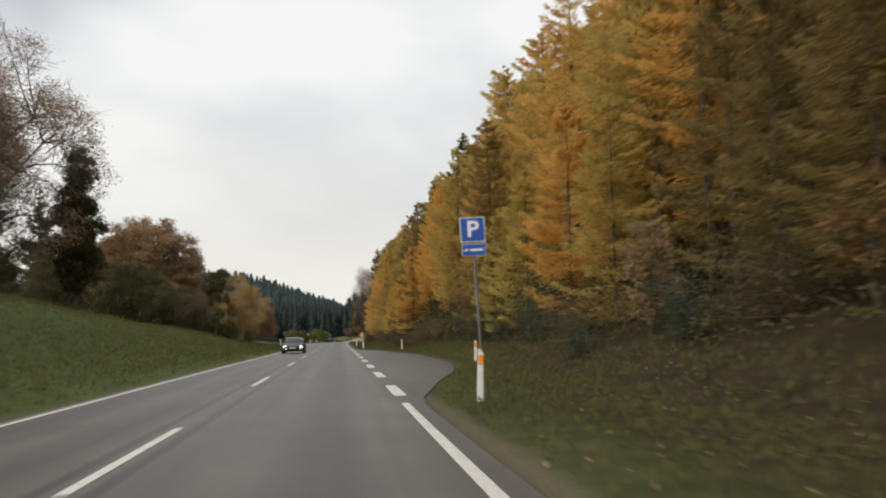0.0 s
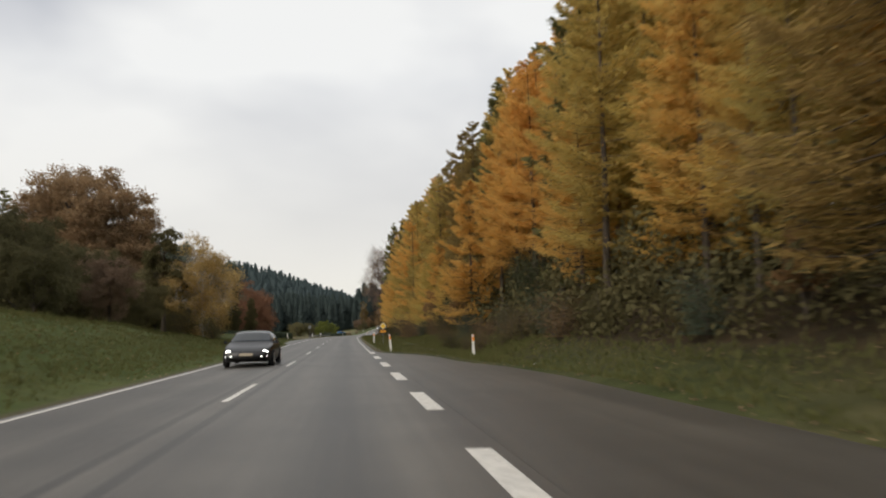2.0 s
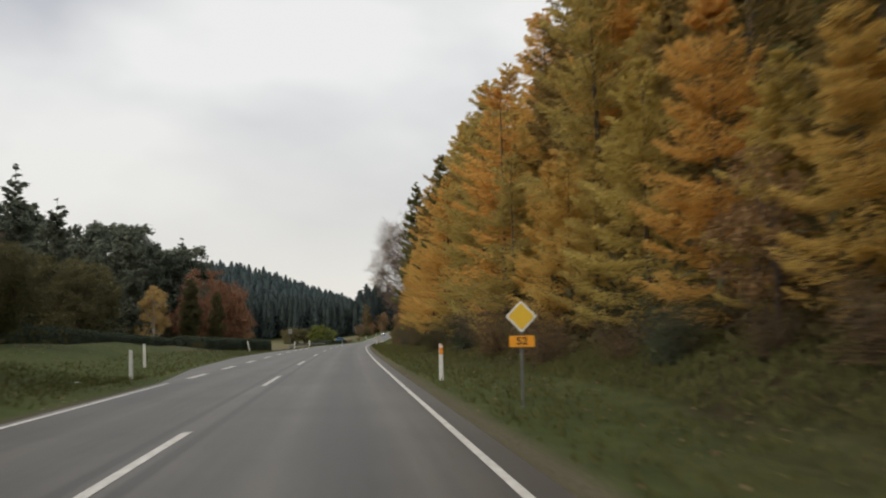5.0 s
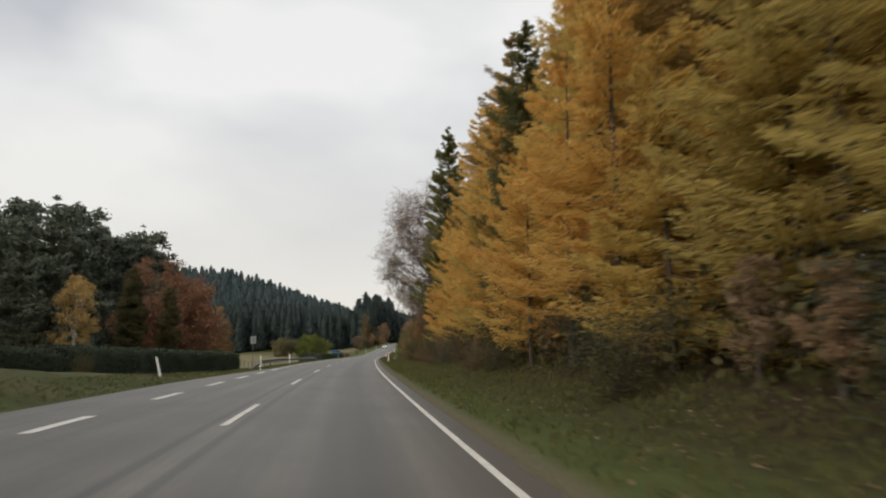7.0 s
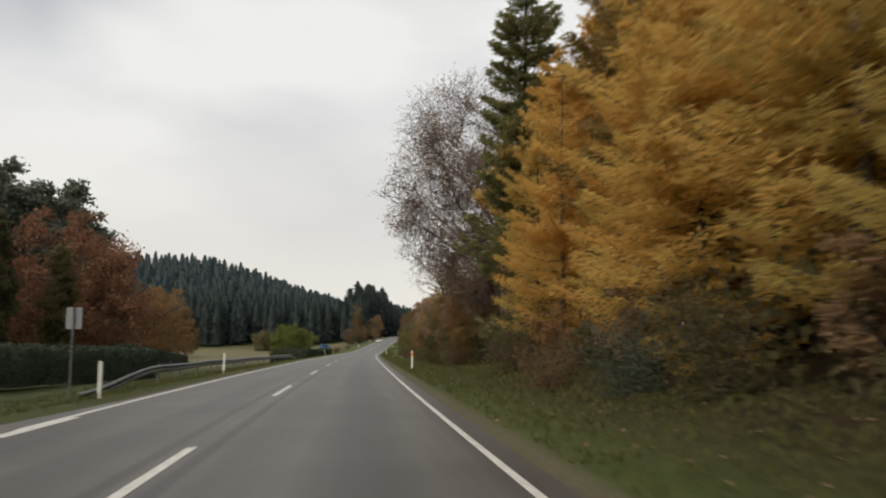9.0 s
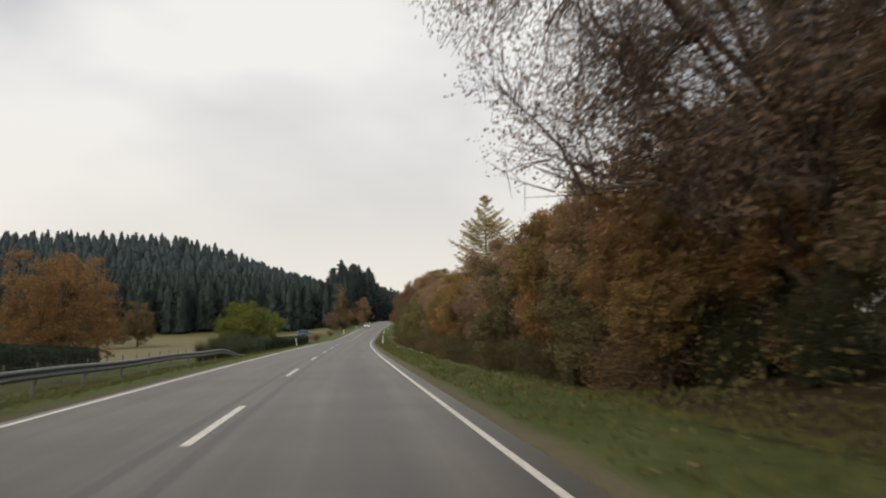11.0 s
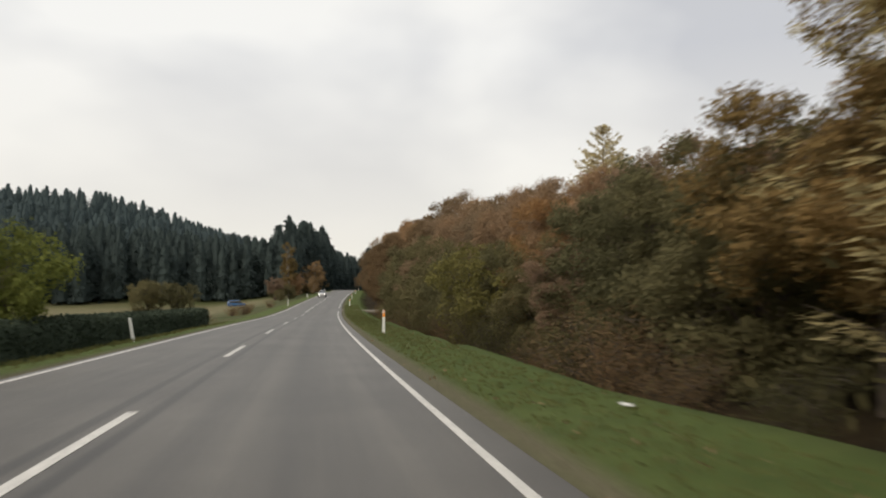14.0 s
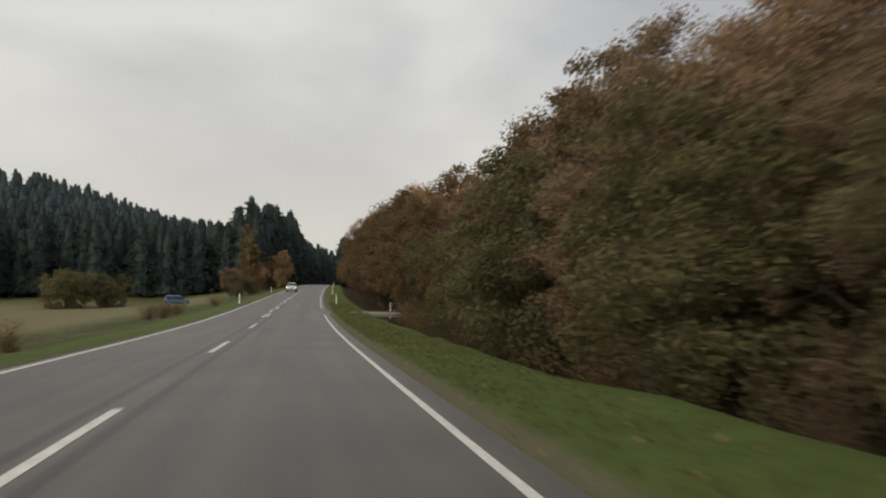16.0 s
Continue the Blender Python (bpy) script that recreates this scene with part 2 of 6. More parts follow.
def ground_material():
    m, t, b = shader("autumn_grass")
    big = speckle(t, 0.12, 5.0)
    mid = speckle(t, 1.3, 5.0, 0.65)
    fine = speckle(t, 22, 3.0, 0.7)
    green = ramp(t, mid, [(0.3, (0.031, 0.043, 0.012)), (0.7, (0.062, 0.081, 0.023))])
    straw = ramp(t, mid, [(0.3, (0.070, 0.066, 0.028)), (0.7, (0.135, 0.120, 0.058))])
    c = blend(t, green, straw, ramp(t, big, [(0.42, (0.1, 0.1, 0.1)), (0.66, (0.8, 0.8, 0.8))]))
    # leaf litter under the trees, darkened for their shade, and bleached meadow: by place
    at = t.nodes.new("ShaderNodeAttribute")
    at.attribute_name = "cover"
    sp = t.nodes.new("ShaderNodeSeparateColor")
    t.links.new(at.outputs["Color"], sp.inputs[0])
    litter = ramp(t, mid, [(0.3, (0.022, 0.017, 0.009)), (0.6, (0.044, 0.031, 0.015)), (0.8, (0.078, 0.050, 0.022))])
    meadow = ramp(t, mid, [(0.3, (0.115, 0.108, 0.058)), (0.7, (0.20, 0.18, 0.098))])
    gravel = ramp(t, fine, [(0.3, (0.085, 0.068, 0.048)), (0.7, (0.17, 0.14, 0.105))])
    c = blend(t, c, ramp(t, mid, [(0.3, (0.066, 0.096, 0.024)), (0.7, (0.094, 0.128, 0.033))]), at.outputs["Alpha"])
    c = blend(t, c, litter, sp.outputs["Red"])
    c = blend(t, c, meadow, sp.outputs["Green"])
    c = blend(t, c, gravel, sp.outputs["Blue"])
    c = blend(t, c, ramp(t, fine, [(0.3, (0.6, 0.6, 0.6)), (0.7, (1.2, 1.2, 1.2))]), 0.6, "MULTIPLY")
    t.links.new(c, b.inputs["Base Color"])
    b.inputs["Roughness"].default_value = 0.9
    b.inputs["Specular IOR Level"].default_value = 0.15
    relief_bump(t, b, fine, 0.7, 0.06)
    return m


ASPHALT = asphalt_material("worn_asphalt", 1.0)
# Lay-by surface: a darker tone replaces the shade of the overhanging trees.
SHADED_ASPHALT = asphalt_material("tree_shaded_asphalt", 0.74)
GROUND = ground_material()
PAINT = plain("road_paint", (0.56, 0.545, 0.51), 0.6, 0, 0.25, 9, 0.1)
POST_WHITE = plain("white_plastic", (0.72, 0.72, 0.70), 0.45, 0, 0.1, 3)
ORANGE = plain("orange_reflector", (0.85, 0.30, 0.03), 0.3, 0, 0.1)
REFLECT_RED = plain("red_cap_film", (0.75, 0.16, 0.07), 0.4, 0, 0.1)
GALV = plain("galvanised_steel", (0.15, 0.155, 0.16), 0.6, 0.3, 0.3, 4)
SIGN_BACK = plain("sign_back_grey", (0.30, 0.31, 0.32), 0.5, 0.6, 0.1)
BLUE = plain("sign_blue", (0.012, 0.075, 0.36), 0.35, 0, 0.08, 3, 0)
WHITE = plain("sign_white", (0.78, 0.78, 0.77), 0.4, 0, 0.05, 3, 0)
YELLOW = plain("sign_yellow", (0.80, 0.52, 0.05), 0.4, 0, 0.05, 3, 0)
AMBER = plain("sign_orange", (0.85, 0.36, 0.03), 0.4, 0, 0.05, 3, 0)
BLACK = plain("sign_black", (0.02, 0.02, 0.02), 0.5, 0, 0.1, 3, 0)
BARK = plain("bark", (0.075, 0.058, 0.043), 0.9, 0, 0.45, 5, 0.6)
BARK_PALE = plain("pale_bark", (0.16, 0.13, 0.105), 0.9, 0, 0.5, 4, 0.6)
TWIG = plain("twig_bark", (0.125, 0.095, 0.082), 0.9, 0, 0.4, 5, 0.4)
BIRCH_BARK = plain("birch_bark", (0.36, 0.34, 0.31), 0.8, 0, 0.5, 4, 0.4)
TIMBER = plain("weathered_timber", (0.17, 0.14, 0.11), 0.85, 0, 0.3, 8, 0.4)
TYRE = plain("tyre_rubber", (0.02, 0.02, 0.02), 0.85)
RIM = plain("alloy_rim", (0.45, 0.45, 0.46), 0.35, 0.9)
TRIM = plain("black_trim", (0.015, 0.015, 0.016), 0.5)

LARCH = leafy("larch_needles", [(0.0, (0.30, 0.275, 0.115)), (0.3, (0.53, 0.415, 0.140)), (0.52, (0.66, 0.470, 0.150)), (0.78, (0.73, 0.460, 0.145)), (1.0, (0.57, 0.330, 0.120))], 0.62)
LARCH_ORANGE = leafy("orange_larch_needles", [(0.0, (0.66, 0.425, 0.130)), (1.0, (0.77, 0.470, 0.145))], 0.62)
LARCH_OLIVE = leafy("olive_larch_needles", [(0.0, (0.48, 0.395, 0.130)), (1.0, (0.66, 0.490, 0.155))], 0.5)
# Brown needles, darkened further in place of the wood's own shade.
LARCH_SHADED_BROWN = leafy("shaded_brown_larch_needles", [(0.0, (0.20, 0.160, 0.065)), (1.0, (0.36, 0.240, 0.085))], 0.4)
BROWN_BUSH = leafy("brown_bush_leaves", [(0.0, (0.115, 0.090, 0.055)), (1.0, (0.225, 0.145, 0.078))], 0.3, 0.3)
BEECH_BROWN = leafy("withered_beech_leaves", [(0.0, (0.24, 0.170, 0.115)), (1.0, (0.36, 0.245, 0.160))], 0.35)
PALE_ORANGE = leafy("pale_orange_leaves", [(0.0, (0.27, 0.190, 0.105)), (1.0, (0.36, 0.245, 0.130))], 0.35)
EVERGREEN = leafy("dark_evergreen_leaves", [(0.0, (0.040, 0.046, 0.026)), (1.0, (0.080, 0.084, 0.044))], 0.15, 0.3)
MEADOW_BROWN = leafy("dull_ochre_leaves", [(0.0, (0.155, 0.120, 0.062)), (1.0, (0.235, 0.165, 0.082))], 0.3, 0.3)
OLIVE_BROWN = leafy("olive_brown_leaves", [(0.0, (0.102, 0.104, 0.056)), (1.0, (0.172, 0.152, 0.078))], 0.3, 0.3)
# Darker copy of the dull leaves, with woodland shade put into the colour.
SHADE_LEAF = leafy("shaded_bush_leaves", [(0.0, (0.066, 0.068, 0.036)), (1.0, (0.140, 0.118, 0.056))], 0.3, 0.3)
LARCH_PALE = leafy("pale_larch_needles", [(0.0, (0.40, 0.350, 0.190)), (1.0, (0.52, 0.425, 0.215))], 0.4)
SPRUCE = leafy("spruce_needles", [(0.0, (0.140, 0.147, 0.068)), (1.0, (0.250, 0.236, 0.100))], 0.35)
DARKFIR = leafy("dark_fir_needles", [(0.0, (0.097, 0.113, 0.089)), (1.0, (0.166, 0.184, 0.134))], 0.15)
# Distance haze is mixed into both needle colours: bluish, and paler up the hill.
FOREST = leafy("hazed_far_spruce", [(0.0, (0.044, 0.060, 0.059)), (1.0, (0.064, 0.083, 0.079))], 0.3, 0.3)
HAZED_HILL = leafy("hazed_hillside_spruce", [(0.0, (0.068, 0.093, 0.097)), (1.0, (0.095, 0.122, 0.123))], 0.3, 0.3)
OAK = leafy("brown_oak_leaves", [(0.0, (0.189, 0.156, 0.103)), (0.5, (0.295, 0.206, 0.130)), (1.0, (0.401, 0.251, 0.136))], 0.35, 0.25)
PALE_OAK = leafy("withered_oak_leaves", [(0.0, (0.218, 0.167, 0.103)), (0.5, (0.310, 0.213, 0.124)), (1.0, (0.391, 0.247, 0.129))], 0.35, 0.3)
AMBER_OAK = leafy("orange_brown_leaves", [(0.0, (0.219, 0.147, 0.077)), (1.0, (0.375, 0.210, 0.092))], 0.35, 0.25)
RUSSET = leafy("russet_beech_leaves", [(0.0, (0.205, 0.112, 0.072)), (1.0, (0.315, 0.165, 0.095))], 0.32)
GOLD = leafy("golden_leaves", [(0.0, (0.494, 0.351, 0.127)), (1.0, (0.672, 0.419, 0.127))], 0.38)
DULL = leafy("dull_olive_leaves", [(0.0, (0.096, 0.097, 0.054)), (1.0, (0.196, 0.169, 0.084))], 0.35, 0.3)
OLIVE = leafy("olive_leaves", [(0.0, (0.10, 0.105, 0.042)), (1.0, (0.22, 0.195, 0.068))], 0.35)
FRESH = leafy("green_bush_leaves", [(0.0, (0.106, 0.131, 0.037)), (1.0, (0.237, 0.250, 0.069))], 0.35)
BIRCH = leafy("birch_leaves", [(0.0, (0.425, 0.308, 0.133)), (1.0, (0.543, 0.382, 0.157))], 0.4)
OCHRE = leafy("ochre_leaves", [(0.0, (0.169, 0.128, 0.058)), (1.0, (0.311, 0.203, 0.084))], 0.35)
PURPLE = leafy("withered_leaves", [(0.0, (0.196, 0.145, 0.106)), (1.0, (0.316, 0.216, 0.143))], 0.35)
HEDGE = leafy("hedge_leaves", [(0.0, (0.052, 0.068, 0.052)), (1.0, (0.090, 0.110, 0.072))], 0.12)
GRASS = leafy("grass_blades", [(0.0, (0.076, 0.092, 0.031)), (0.6, (0.108, 0.113, 0.043)), (1.0, (0.162, 0.136, 0.064))], 0.25, 1.2)


# ---- building helpers ----
def part(name, bm, material, parent=None, label=""):
    me = bpy.data.meshes.new(name)
    bm.to_mesh(me)
    bm.free()
    me.materials.append(material)
    ob = new(name, me)
    ob.parent = parent
    return tagged(ob, label)


def mesh_part(name, verts, faces, material, parent=None, label="", shade=False):
    """One mesh from numpy vertices and faces."""
    me = bpy.data.meshes.new(name)
    me.from_pydata([tuple(v) for v in verts], [], [tuple(f) for f in faces])
    if shade:
        me.polygons.foreach_set("use_smooth", [True] * len(me.polygons))
    me.update()
    me.materials.append(material)
    ob = new(name, me)
    ob.parent = parent
    return tagged(ob, label)


def thing(name, label, category, where=None, group="", turn=0.0, size=1.0):
    ob = new(name)
    ob.empty_display_size = 0.3
    if where is not None:
        ob.matrix_basis = Matrix.Translation(where) @ Matrix.Rotation(turn, 4, "Z") @ Matrix.Scale(size, 4)
    return tagged(ob, label, category, group)


def box(bm, size, at=(0, 0, 0), turn=None, bevel=0.0):
    m = Matrix.Translation(at)
    if turn is not None:
        m = m @ turn
    r = bmesh.ops.create_cube(bm, size=1.0, matrix=m @ Matrix.Diagonal((*size, 1)))
    if bevel:
        edges = list({e for v in r["verts"] for e in v.link_edges})
        bmesh.ops.bevel(bm, geom=edges, offset=bevel, segments=2, affect="EDGES")


def rod(bm, a, b, r1, r2=None, sides=8):
    a, b = Vector(a), Vector(b)
    q = (b - a).to_track_quat("Z", "Y").to_matrix().to_4x4()
    bmesh.ops.create_cone(bm, cap_ends=True, segments=sides, radius1=r1, radius2=r1 if r2 is None else r2,
                          depth=(b - a).length, matrix=Matrix.Translation((a + b) / 2) @ q)


def strip(name, s0, s1, l0, l1, material, top, thick, step=4.0, parent=None, label=""):
    """A slab that follows the road between two offsets (numbers or functions of s), with side faces."""
    n = max(2, int(math.ceil((s1 - s0) / step)) + 1)
    s = np.linspace(s0, s1, n)
    a = np.array([l0(v) if callable(l0) else l0 for v in s])
    b = np.array([l1(v) if callable(l1) else l1 for v in s])
    k = 2 if np.max(b - a) < 1 else 9
    verts, uvs = [], []
    for i in range(n):
        for j in range(k):
            l = a[i] + (b[i] - a[i]) * j / (k - 1)
            verts.append(place(s[i], l, top - CAMBER * abs(l)))
            uvs.append((l, s[i]))
    count = len(verts)
    faces = [(i * k + j, i * k + j + 1, (i + 1) * k + j + 1, (i + 1) * k + j) for i in range(n - 1) for j in range(k - 1)]
    rim = [i * k for i in range(n)] + [(n - 1) * k + j for j in range(1, k)] + [i * k + k - 1 for i in range(n - 2, -1, -1)] + list(range(k - 2, 0, -1))
    for r in rim:
        verts.append(verts[r] - np.array([0, 0, thick]))
        uvs.append(uvs[r])
    m = len(rim)
    for i in range(m):
        faces.append((rim[i], count + i, count + (i + 1) % m, rim[(i + 1) % m])[::-1])
    ob = mesh_part(name, verts, faces, material, parent, label)
    layer = ob.data.uv_layers.new(name="UVMap")
    for loop in ob.data.loops:
        layer.data[loop.index].uv = uvs[loop.vertex_index]
    return ob


# ---- ground, road, markings ----
LEFT_LINE, CENTRE_LINE, RIGHT_LINE, RIGHT_DASH = -3.58, -0.37, 3.34, 3.41


def bay_right(s):
    return float(np.interp(s, [14, 17, 24, 30, 36, 41, 50, 59, 65, 71, 76, 80, 84, 88], [3.7, 3.8, 5.1, 6.4, 7.3, 7.8, 8.0, 8.2, 7.8, 6.7, 6.5, 5.8, 3.9, 3.7]))


def bay_left(s):
    return -float(np.interp(s, [110, 116, 127, 145, 161, 172, 180, 188], [3.8, 3.9, 5.1, 5.9, 5.6, 5.0, 4.3, 3.8]))


def ground_sheet():
    s = np.concatenate([np.arange(-120, 0, 12.0), np.arange(0, 420, 2.5), np.arange(420, 900, 12.0), np.arange(900, 2900, 100.0)])
    half = np.concatenate([[0, 3.3, 3.72, 3.95, 4.3, 4.6, 5.3, 5.9, 6.3, 6.8, 7.6, 8.4, 9.2, 10, 11, 12, 13, 14, 15, 16.5, 18, 20, 23, 27, 32, 38, 45, 55, 70, 90, 115, 150, 200, 270, 360, 500, 800, 1400]])
    l = np.concatenate([-half[:0:-1], half])
    ss, ll = np.meshgrid(s, l, indexing="ij")
    z = relief(ss, ll)
    sink = np.where(np.abs(ll) < 3.9, -0.16, 0.0)
    br = np.array([bay_right(v) if 14 < v < 88 else 0 for v in s])[:, None]
    bl = np.array([bay_left(v) if 110 < v < 188 else 0 for v in s])[:, None]
    deep = (ll > 3) & (ll < br - 0.8) | (ll < -3) & (ll > bl + 0.8)
    rim = ((ll > 3) & (ll < br + 0.5) | (ll < -3) & (ll > bl - 0.5)) & ~deep
    sink = np.where(deep, -0.24, sink)
    rough = np.where((np.abs(ll) > 4.5) & ~rim, np.where((ll > 0) & (ll < 6.6), 0.012, 0.05), 0.0)
    rng = np.random.default_rng(4)
    z = z + sink - CAMBER * np.minimum(np.abs(ll), 4) + rough * rng.standard_normal(ll.shape)
    z = np.where(rim & (np.abs(ll) > 3.9), -CAMBER * np.abs(ll) - 0.03, z)
    p = place(ss, ll, z).reshape(-1, 3)
    n, k = ss.shape
    i, j = np.meshgrid(np.arange(n - 1), np.arange(k - 1), indexing="ij")
    f = np.stack([i * k + j, i * k + j + 1, (i + 1) * k + j + 1, (i + 1) * k + j], -1).reshape(-1, 4)
    ob = mesh_part("ground", p, f, GROUND, shade=True)
    tagged(ob, "autumn verge grass, shade-darkened leaf litter under trees and pale meadow", "ground", kind="structure")
    at = ob.data.color_attributes.new("cover", "FLOAT_COLOR", "POINT")
    tree_line = np.interp(ss, [0, 12, 25, 45, 85, 100, 200, 230, 300, 320, 420], [5.9, 6.3, 7.6, 9.9, 9.6, 7.4, 7.4, 7.1, 7.1, 7.1, 7.1])
    litter = np.clip((ll - tree_line + rng.normal(0, 0.35, ll.shape)) / 1.1, 0, 1) * np.clip((70 - ll) / 20, 0, 1)
    # on the right bank the dark litter cover also stands in for tree shade
    litter = np.maximum(litter, np.clip((ll - np.interp(ss, [14, 24, 41, 59, 71, 84], [4.2, 5.2, 8.0, 8.8, 7.6, 4.8])) / 3.5, 0, np.interp(ss, [30, 45, 62, 95], [0.9, 0.85, 0.7, 0.62])) * np.clip((225 - ss) / 20, 0, 1) * np.interp(ss, [85, 115, 140], [1, 0.35, 1.2]))
    litter = np.maximum(litter, np.clip((-ll - 17) / 4, 0, 1) * np.clip((110 - ss) / 15, 0, 1))
    meadow = np.clip((-ll - 15) / 6, 0, 1) * np.clip((ss - 215) / 25, 0, 1) * np.clip((540 - ss) / 40, 0, 1)
    gravel = np.clip(1 - np.abs(np.abs(ll) - 3.9) / 0.42, 0, 1) * 0.85
    lush = np.maximum(0.85 * np.clip((ss - 205) / 50, 0, 1), 0.5 * np.clip((ss - 88) / 20, 0, 1) * (ll > 0)) * (np.abs(ll) < 8) + 0.55 * ((ll < 0) & (ss < 150))
    col = np.stack([litter, meadow, gravel, lush], -1).reshape(-1, 4)
    at.data.foreach_set("color", col.astype(np.float32).ravel())
    return ob


ground = ground_sheet()
road = strip("road", -60, 900, -3.85, 3.72, ASPHALT, 0.0, 0.25, 4.0)
tagged(road, "worn grey asphalt two-lane country road", "road", kind="structure")
layby = strip("layby", 14.5, 87.5, 3.723, bay_right, SHADED_ASPHALT, 0.0, 0.25, 1.5)
tagged(layby, "asphalt parking lay-by beside the road", "lay-by", kind="structure")
bus_bay = strip("bus_bay", 111, 187.5, bay_left, -3.853, ASPHALT, 0.0, 0.25, 1.5)
tagged(bus_bay, "asphalt bus bay beside the road", "bus bay", kind="structure")
track = strip("side_track", 376, 381, 3.73, 12.0, plain("track_gravel", (0.20, 0.175, 0.14), 0.9, 0, 0.3, 12, 0.5), -0.02, 0.2, 1.0)
tagged(track, "pale gravel track that leaves the road", "track", kind="structure")


def marking(name, s0, s1, l, width, step=3.0):
    return strip(name, s0, s1, l - width / 2, l + width / 2, PAINT, 0.006, 0.004, step, road)


marking("edge_line", -60, 16.0, RIGHT_LINE, 0.16)
marking("edge_line", 86.5, 372, RIGHT_LINE - 0.02, 0.105)
marking("edge_line", 385, 880, RIGHT_LINE - 0.02, 0.105)
marking("edge_line", -60, 115.6, LEFT_LINE, 0.14)
marking("edge_line", 180, 880, LEFT_LINE, 0.14)
for k in range(9):
    marking("wide_dash", 18.0 + 8 * k, 21.7 + 8 * k, RIGHT_DASH, 0.30, 2.0)
for s in (118.2, 125.5, 133.5, 142.0, 150.3, 158.1, 165.2, 172.1, 178.9):
    marking("wide_dash", s, s + 3.2, -3.46, 0.24, 2.0)
for k in range(-3, 40):
    marking("centre_dash", 22.2 + 15 * k, 27.2 + 15 * k, CENTRE_LINE, 0.13, 2.5)
for k in range(12):
    marking("centre_dash", 366 + 9 * k, 372 + 9 * k, CENTRE_LINE - 0.22, 0.11, 3.0)


# ---- plants ----
def unit(v):
    return v / np.maximum(np.linalg.norm(v, axis=-1, keepdims=True), 1e-9)


def blades(rng, at, way, length, width):
    """Flat quads of foliage: n centres, n directions, lengths and widths."""
    n = len(at)
    side = unit(np.cross(way, unit(rng.standard_normal((n, 3)))))
    a = way * (length / 2)[:, None]
    b = side * (width / 2)[:, None]
    v = np.stack([at - a - b * 0.35, at - a * 0.1 - b, at + a, at - a * 0.1 + b], 1).reshape(-1, 3)
    f = np.arange(4 * n).reshape(n, 4)
    return v, f


def needles(rng, at, way, length, width, face=None):
    """Slim triangles of foliage; face: the way that their flat sides look."""
    n = len(at)
    side = unit(np.cross(way, unit(rng.standard_normal((n, 3))) if face is None else face))
    a = way * (length / 2)[:, None]
    b = side * (width / 2)[:, None]
    v = np.stack([at - a - b, at - a * 0.6 + b, at + a], 1).reshape(-1, 3)
    return v, np.arange(3 * n).reshape(n, 3)


def tube(path, radii, sides=5):
    """Vertices and faces of a tapered tube along a polyline."""
    path = np.asarray(path, float)
    n = len(path)
    d = unit(np.gradient(path, axis=0))
    ref = np.array([0.31, 0.87, 0.38])
    u = unit(np.cross(d, ref))
    w = np.cross(d, u)
    ang = np.arange(sides) / sides * 2 * np.pi
    ring = u[:, None, :] * np.cos(ang)[None, :, None] + w[:, None, :] * np.sin(ang)[None, :, None]
    v = (path[:, None, :] + ring * np.asarray(radii, float)[:, None, None]).reshape(-1, 3)
    i, j = np.meshgrid(np.arange(n - 1), np.arange(sides), indexing="ij")
    jn = (j + 1) % sides
    f = np.stack([i * sides + j, i * sides + jn, (i + 1) * sides + jn, (i + 1) * sides + j], -1).reshape(-1, 4)
    return v, f


def gather(pieces):
    vs, fs, k = [], [], 0
    for v, f in pieces:
        vs.append(v)
        fs.append(f + k)
        k += len(v)
    return np.concatenate(vs), np.concatenate(fs)


